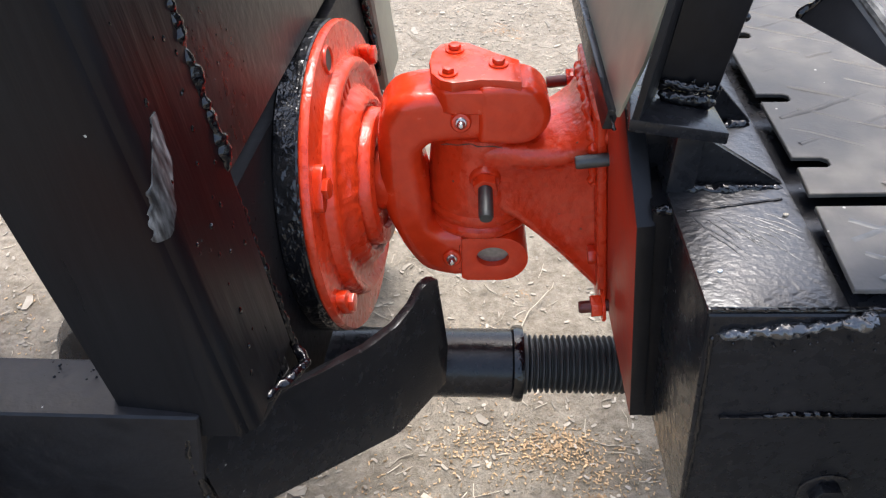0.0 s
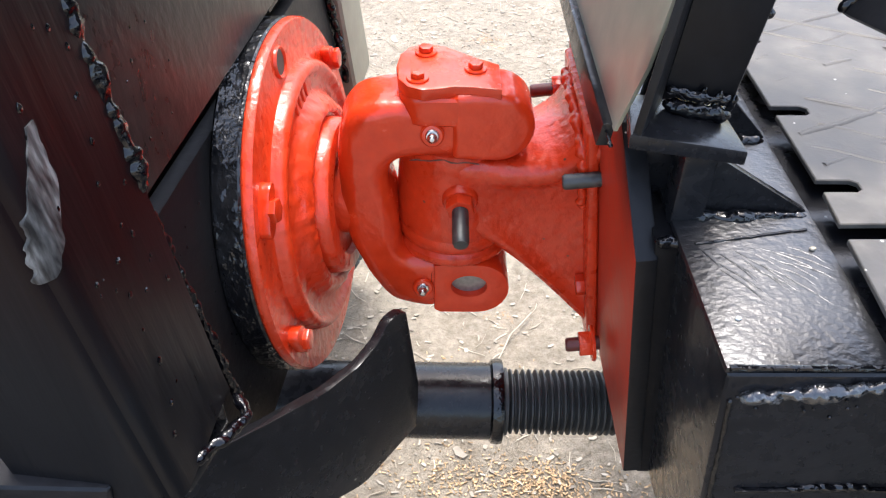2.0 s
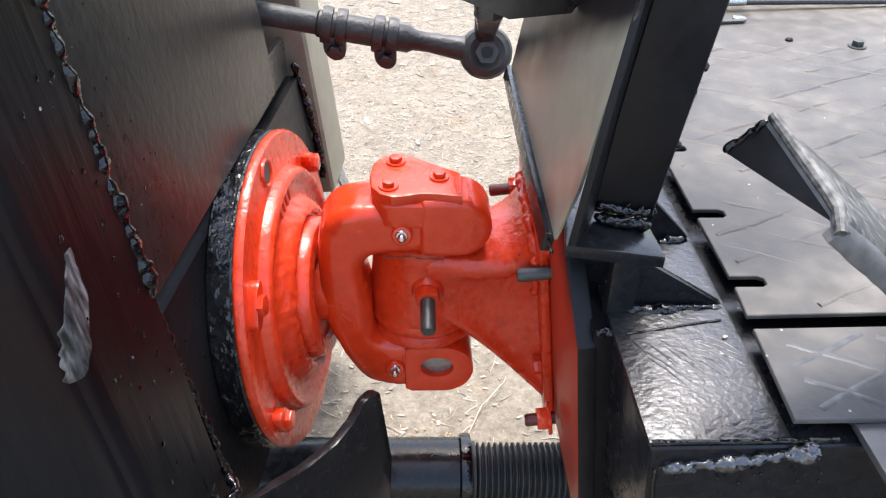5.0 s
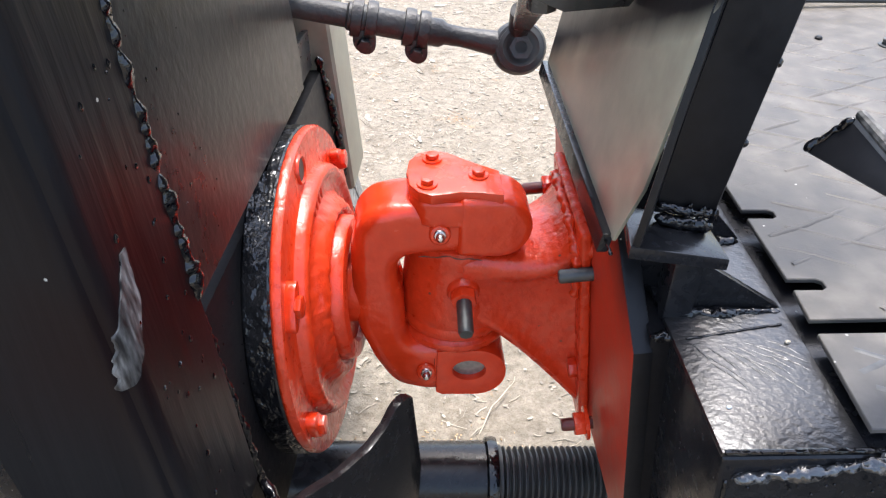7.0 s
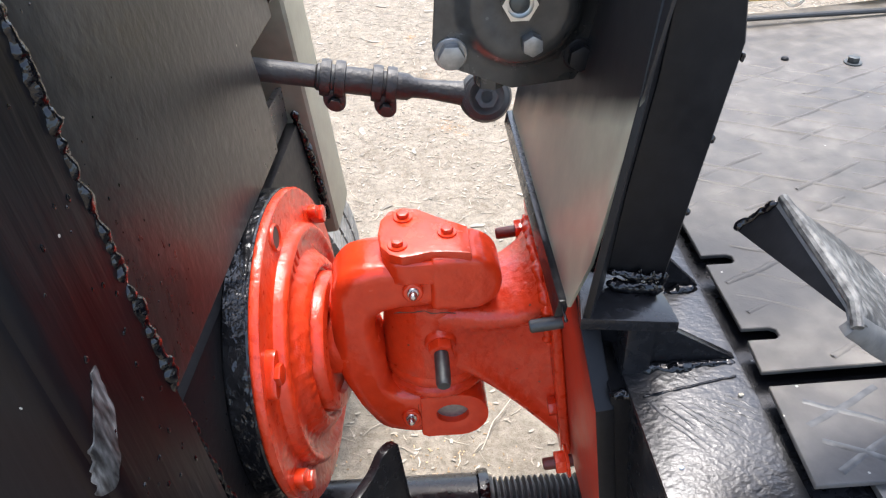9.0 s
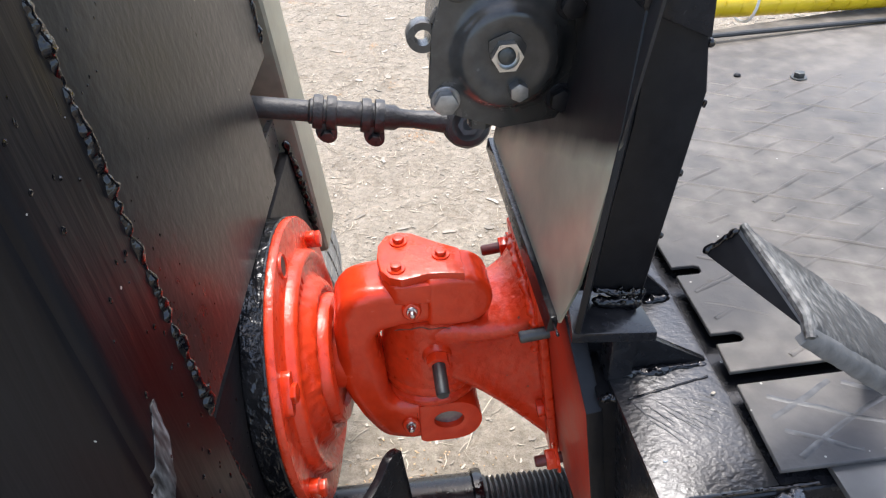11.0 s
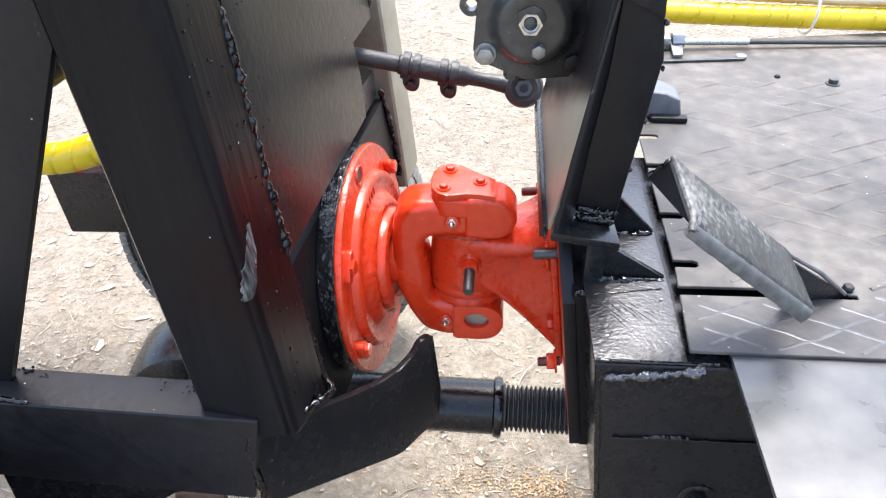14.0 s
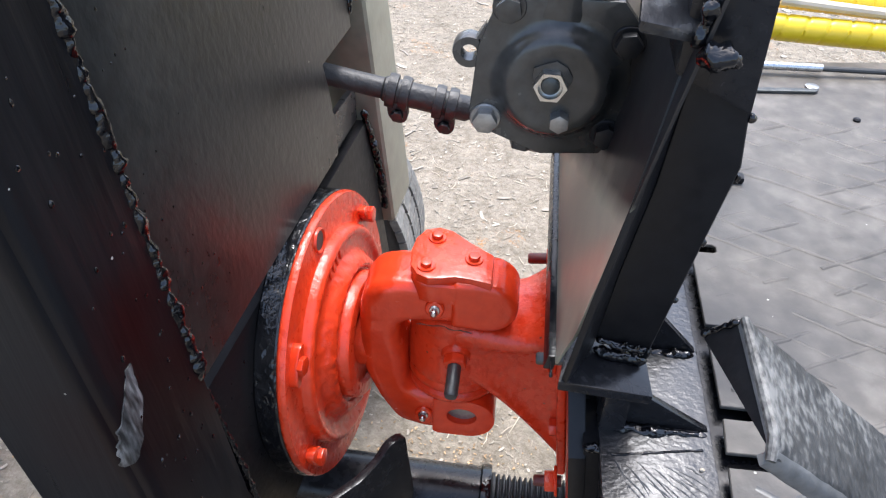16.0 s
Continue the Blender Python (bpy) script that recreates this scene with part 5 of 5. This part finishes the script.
adj = part("adjuster_nut", ring_nut(GC + Vector((0, -0.0110, 0)), (0, -1, 0), 0.0108, 0.0062, 0.0078), bright_steel, gear, "bare zinc lock nut")
part("adjuster_screw", lathe([(0.0060, 0.0), (0.0060, 0.0035), (0.0045, 0.0045), (0.0, 0.0045)], GC + Vector((0, -0.0110, 0)), (0, -1, 0), 18), stud_steel, adj, "dark threaded screw end")
part("filler_plug", hexagon(W(0.1075, GY - 0.006, 0.8945), (0, -1, 0), 0.0068, 0.012, 0.5), zinc, gear, "bare zinc plug")
for k, (x, z) in enumerate(((0.0590, 0.8855), (0.0690, 0.9640), (0.1400, 0.8810), (0.1440, 0.9470))):
    part("cover_bolt", bolt_head(W(x, GY, z), (0, -1, 0), 0.0085, 0.007, 1.25, 0.3 * k), (zinc, gear_paint, black_satin, black_satin)[k], cover_part)
part("mounting_ear", lathe([(0.0055, 0.0), (0.0105, 0.0), (0.0110, 0.002), (0.0110, 0.010), (0.0105, 0.012), (0.0055, 0.012), (0.0055, 0.0)], W(0.0455, GY + 0.002, 0.9305), (0, 1, 0), 28, close=False), gear_paint, gear)
part("ear_web", prism([(0.050, 0.941), (0.0555, 0.950), (0.0545, 0.905), (0.0500, 0.921), (0.053, 0.926), (0.0535, 0.935)], lambda x, z, y: W(x, y, z), GY + 0.002, GY + 0.013, 0.001), gear_paint, gear)
part("worm_housing", lathe([(0.030, -0.01), (0.030, 0.02), (0.027, 0.024), (0.027, 0.05), (0.032, 0.052), (0.032, 0.062), (0.020, 0.064), (0.020, 0.2)], W(0.102, 0.556, 0.965), (0.05, 0.10, 1), 40), gear_paint, gear)
part("housing_top", prism([(0.066, 0.968), (0.138, 0.968), (0.130, 0.990), (0.076, 0.991)], lambda x, z, y: W(x, y, z), GY + 0.004, GY + 0.085, 0.006, 3), gear_paint, gear)
part("flange_bolt", bolt_head(W(0.107, 0.526, 1.016), (0, -0.3, 1), 0.007, 0.006, 1.3), zinc, gear)
part("pitman_arm", prism([(0.076, 0.865), (0.104, 0.865), (0.112, 0.775), (0.096, 0.775)], lambda x, z, t: W(x, 0.56 + (0.865 - z) * 1.85 + t, z), 0.0, 0.016, 0.004, 3), gear_paint, gear)
part("sector_shaft", lathe([(0.018, 0.0), (0.018, 0.03), (0.012, 0.034)], W(0.108, 0.57, 0.89), (0, 0, -1), 24), gear_paint, gear)

part("drain_lug", hexagon(W(0.086, GY + 0.016, 0.8565), (0, 0, 1), 0.010, 0.012, 0.3), gear_paint, gear)

# ---- tie rod ----
tie = thing("tie_rod", W(0.0, 0.735, 0.74), "black steering tie rod with two clamps and a ball joint", "tie rod")
T0, T1 = Vector((-0.150, 0.742, 0.8000)), Vector((0.104, 0.738, 0.7560))
td = (T1 - T0).normalized()
TL = (T1 - T0).length


def at(h):
    return T0 + td * h


part("tube", lathe([(0.0105, 0.0), (0.0105, 0.10), (0.0125, 0.102), (0.0125, 0.185), (0.0095, 0.190), (0.0088, 0.205), (0.0115, TL - 0.02), (0.013, TL - 0.012)], T0, td, 24), rod_paint, tie)
for h in (0.116, 0.163):
    for s in (-0.0065, 0.0065):
        part("clamp_ring", lathe([(0.0130, -0.005), (0.0165, -0.0045), (0.0172, 0.0), (0.0165, 0.0045), (0.0130, 0.005)], at(h + s), td, 28, close=False), rod_paint, tie)
    part("clamp_lug", prism(arc(0, -0.013, 0.0105, 180, 360, 8) + [(0.0105, 0.0), (-0.0105, 0.0)], lambda a, b, t, h=h: at(h + a) + Vector((0, -0.004 + t, b - 0.006)), -0.006, 0.006, 0.002), rod_paint, tie)
    part("clamp_bolt", hexagon(at(h) + Vector((0, -0.010, -0.019)), (0, -1, -0.2), 0.0065, 0.006, 0.2), rod_paint, tie)
bx = (Vector((0, -0.72, 0.30))).normalized()
socket_part = part("ball_socket", lathe([(0.012, -0.022), (0.021, -0.018), (0.0245, -0.008), (0.0245, 0.006), (0.0220, 0.0115), (0.0170, 0.0130), (0.0165, 0.0105), (0.0, 0.0100)], T1, bx, 36), rod_paint, tie)
part("ball_nut", ring_nut(T1 + bx * 0.0098, bx, 0.0110, 0.0075, 0.0055), gear_paint, socket_part)
part("dust_cap", lathe([(0.0165, 0.0), (0.0200, 0.001), (0.0200, 0.003), (0.0165, 0.0045), (0.0135, 0.003)], T1 + bx * 0.0115, bx, 32), rubber, socket_part)
part("ball_pin", lathe([(0.0105, 0.0), (0.0085, 0.05)], T1 + Vector((0.000, 0.008, 0.006)), (-0.14, -0.90, 1), 20), rod_paint, tie)


# ---- hoses ----
def guarded_hose(name, ctrl, r, label, pitch=0.022, group="hydraulic hoses"):
    """A hose in a yellow spiral guard: narrow gaps between the turns."""
    pts = resample(spline(ctrl, 24), pitch / 8)
    th = thing(name, pts[len(pts) // 2] - Vector((0, 0, r)), label, "hose", group)
    core = part("rubber_core", sweep(pts[::4] + pts[-1:], r * 0.86, 14), rubber, th, "black rubber hose inside the guard")
    n, fine = 20, resample(spline(ctrl, 24), pitch / 14)
    bm = sweep(fine, r, n)
    rnd = random.Random(len(pts))
    drift = 0.0
    for i, v in enumerate(bm.verts):
        ring, k = i // n, i % n
        if k == 0:
            drift += rnd.uniform(-0.01, 0.01)
        turn = (ring / 14 + k / n + drift) % 1.0
        if turn < 0.085:
            v.co = fine[ring] + (v.co - fine[ring]) * 0.90
    part("spiral_guard", bm, yellow_plastic, core, "yellow plastic spiral guard", 40)
    return th


HL = "hydraulic hose in a yellow spiral guard"
guarded_hose("hydraulic_hose", [(0.30, 1.077, 0.737), (0.48, 1.062, 0.737), (0.70, 1.053, 0.737), (0.95, 1.058, 0.737), (1.3, 1.088, 0.737)], 0.0172, HL + " lying on the footplate", 0.026)
guarded_hose("hydraulic_hose", [(0.30, 1.117, 0.768), (0.48, 1.096, 0.765), (0.72, 1.082, 0.763), (0.95, 1.086, 0.767), (1.3, 1.116, 0.769)], 0.0170, HL + " on top of another hose", 0.024)
tube = part("beige_tube", sweep(spline([(0.40, 1.074, 0.770), (0.52, 1.068, 0.765), (0.62, 1.060, 0.764), (0.75, 1.058, 0.770), (1.0, 1.066, 0.788)], 10), 0.0065, 10), beige_plastic)
tagged(tube, "thin beige plastic tube between yellow hoses", "tube")
tie_ring = [(0.5480 + 0.002 * math.sin(a), 1.070 + 0.045 * math.cos(a), 0.751 + 0.041 * math.sin(a)) for a in [2 * math.pi * k / 24 for k in range(25)]]
part_tie = part("cable_tie", sweep(tie_ring, 0.0022, 6), white_plastic)
tagged(part_tie, "white plastic cable tie round two yellow hoses", "cable tie")

# cable and rods on the far edge of the footplate
cable = part("control_cable", join(sweep(spline([(0.435, 0.975, 0.728), (0.55, 0.985, 0.726), (0.75, 1.0, 0.7225), (1.0, 1.0, 0.7225), (1.28, 1.0, 0.7225)], 8), 0.0035, 10)), rubber)
tagged(cable, "black sheathed control cable across the footplate", "cable")
rod = thing("cable_clevis", W(0.34, 0.97, 0.72), "bare steel cable end with a clevis and nuts", "cable end")
part("ferrule", sweep([(0.345, 0.968, 0.7295), (0.440, 0.9755, 0.7285)], 0.0050, 12), bright_steel, rod)
part("clevis", block(W, (0.300, 0.324), (0.958, 0.982), (FP + 0.0005, 0.738), 0.004), zinc, rod)
part("clevis_nut", hexagon(W(0.326, 0.969, 0.731), (1, 0.06, 0), 0.012, 0.018), zinc, rod)
part("clevis_fork", prism([(0.322, 0.922), (0.336, 0.924), (0.342, 0.962), (0.338, 0.984), (0.326, 0.984), (0.324, 0.958)], lambda x, y, z: W(x, y, z), FP + 0.0045, FP + 0.0095, 0.0015), zinc, rod, "flat fork arm reaching down to the link")
part("clevis_pin", lathe([(0.010, 0), (0.010, 0.028), (0.006, 0.032), (0, 0.032)], W(0.308, 0.99, FP), (0, 0, 1), 18), zinc, rod)
link = part("link_strip", prism([(0.285, 0.908), (0.424, 0.926)] + [(0.428, 0.930), (0.424, 0.934), (0.285, 0.916)], lambda x, y, z: W(x, y, z), FP + 0.001, FP + 0.0040, 0.0006), stud_steel)
tagged(link, "flat zinc steel link strip on the footplate", "link")
bracket = thing("lever_bracket", W(0.27, 0.74, FP), "grey painted folded lever bracket on the footplate", "bracket")
grey_paint = material("light_grey_paint", [(0.07, 0.075, 0.082), (0.15, 0.157, 0.168)], (0.4, 0.55), scale=14)
part("bracket_body", prism([(0.225, FP), (0.299, FP), (0.302, FP + 0.006), (0.298, FP + 0.026), (0.280, FP + 0.034), (0.225, FP + 0.040)], lambda x, z, y: W(x, y, z), 0.737, 0.777, 0.004, 3), grey_paint, bracket)
part("bracket_foot", block(W, (0.262, 0.308), (0.724, 0.7365), (FP + 0.0005, FP + 0.008), 0.003), black_satin, bracket)
box_small = part("switch_block", block(W, (0.248, 0.276), (0.83, 0.855), (FP + 0.0005, FP + 0.03), 0.002), grey_paint)
tagged(box_small, "small light grey block standing on the footplate", "block")


# ---- wheels and things behind the front frame ----
def wheel(centre_x, y0, y1, cz, r, tread_mat, label):
    th = thing("tractor_wheel", W(centre_x, (y0 + y1) / 2, cz - r), label, "wheel", "front wheels")
    c = W(centre_x, y0, cz)
    wdt = y1 - y0
    prof = [(r * 0.56, 0.012), (r * 0.60, 0.0), (r * 0.80, -0.006), (r * 0.93, 0.004), (r * 0.965, 0.016), (r * 0.975, wdt / 2), (r * 0.965, wdt - 0.016), (r * 0.93, wdt - 0.004), (r * 0.80, wdt + 0.006), (r * 0.60, wdt), (r * 0.56, wdt - 0.012)]
    tyre = part("tyre", lathe(prof, c, (0, 1, 0), 72, close=False), tyre_rubber, th)
    part("rim", lathe([(r * 0.56, 0.010), (r * 0.54, 0.006), (r * 0.50, 0.02), (r * 0.45, 0.05), (r * 0.20, 0.06), (r * 0.18, 0.045), (0.0, 0.045)], c, (0, 1, 0), 48), black_satin, th)
    lug = bmesh.new()
    n = 78
    for k in range(n):
        a = 2 * math.pi * k / n
        for side_i, (f0, f1) in enumerate(((0.02, 0.30), (0.36, 0.64), (0.70, 0.98))):
            aa = a + (0.5 * 2 * math.pi / n if side_i == 1 else 0)
            da = 2 * math.pi / n * 0.41
            p = []
            for rr in (r * 0.955, r * 1.0):
                for s, f in ((-1, f0), (1, f0), (1, f1), (-1, f1)):
                    skew = (f - 0.5) * 0.06
                    p.append(c + Vector((math.cos(aa + s * da + skew) * rr, f * wdt, math.sin(aa + s * da + skew) * rr)))
            add_loop_prism(lug, p[:4], p[4:])
    part("tread_pattern", lug, tread_mat, tyre, "chalky worn tread blocks", 30)["kind"] = "stuff"
    return th


wheel(-0.352, 1.005, 1.165, 0.290, 0.290, tyre_dusty, "front wheel with a dusty black treaded tyre beside the far rail")
wheel(-0.520, 0.080, 0.245, 0.298, 0.300, tyre_dusty, "front wheel with a chalky treaded tyre beside the near rail")
drum = thing("axle_drum", W(-0.46, 0.82, 0.0), "black rounded axle drum with slots under the frame", "axle drum")
part("drum_shell", lathe([(0.03, 0.0), (0.10, 0.004), (0.125, 0.018), (0.138, 0.045), (0.140, 0.12), (0.12, 0.14)], W(-0.455, 0.76, 0.090), (0, 1, 0.0), 48), black_paint, drum)
part("drum_ring", lathe([(0.062, -0.012), (0.078, -0.012), (0.082, 0.0), (0.082, 0.01)], W(-0.40, 0.755, 0.105), (0, 1, 0), 36), black_paint, drum)
for k in range(5):
    a = radians(40 + 36 * k)
    part("drum_rib", block(lambda x, z, y, a=a: W(-0.40 + x * math.cos(a) - z * math.sin(a), y, 0.105 + x * math.sin(a) + z * math.cos(a)), (0.06, 0.10), (-0.006, 0.006), (0.742, 0.765), 0.002), black_paint, drum)
bar = thing("cross_bar", W(-0.40, 0.82, 0.0), "black painted box cross bar with a red edge", "bar")
part("bar_body", prism([(-0.597, 0.577), (-0.20, 0.585), (-0.20, 0.478), (-0.588, 0.468)], lambda x, z, y: W(x, y, z), 0.795, 0.857, 0.004), black_paint, bar)
part("red_edge", prism([(-0.595, 0.5775), (-0.54, 0.5785), (-0.54, 0.5825), (-0.595, 0.5815)], lambda x, z, y: W(x, y, z), 0.794, 0.812, 0.001), red_paint, bar, "red painted edge")
part("bar_post", block(W, (-0.33, -0.27), (0.82, 0.86), (0.02, 0.46), 0.004), black_satin, bar)
strut = part("steering_strut", sweep([W(-0.62, 0.72, 0.70), W(-0.20, 0.70, 0.96)], 0.024, 20), black_satin)
tagged(strut, "thick black tube strut behind the brace", "strut")
guarded_hose("hydraulic_hose", [(-0.95, 0.72, 0.76), (-0.76, 0.72, 0.71), (-0.645, 0.72, 0.668), (-0.54, 0.72, 0.645), (-0.45, 0.72, 0.668), (-0.36, 0.73, 0.72), (-0.30, 0.74, 0.82)], 0.022, HL + " bending behind the brace", 0.030)
guarded_hose("hydraulic_hose", [(-0.72, 0.70, 1.15), (-0.62, 0.68, 1.00), (-0.585, 0.66, 0.88), (-0.60, 0.66, 0.76), (-0.70, 0.68, 0.68), (-0.95, 0.7, 0.66)], 0.030, HL + " hanging in a loop", 0.034)
guarded_hose("hydraulic_hose", [(-0.85, 0.62, 0.98), (-0.66, 0.62, 1.02), (-0.52, 0.62, 1.10), (-0.45, 0.62, 1.22)], 0.028, HL + " rising in an arc", 0.034)
guarded_hose("hydraulic_hose", [L(-0.40, -0.22, 0.43), L(-0.22, -0.20, 0.447), L(-0.09, -0.172, 0.4505), L(0.0, -0.158, 0.452), L(0.07, -0.14, 0.470), L(0.12, -0.12, 0.52)], 0.026, HL + " lying over the frame top", 0.030)
cowl = part("engine_cowl", prism([(-1.1, 0.62), (-0.64, 0.72), (-0.60, 0.86), (-0.66, 1.05), (-1.1, 1.3)], lambda x, z, y: W(x, y, z), 0.86, 1.2, 0.012, 3), orange_panel)
tagged(cowl, "glossy orange-red engine cowl behind the hoses", "engine cowl")
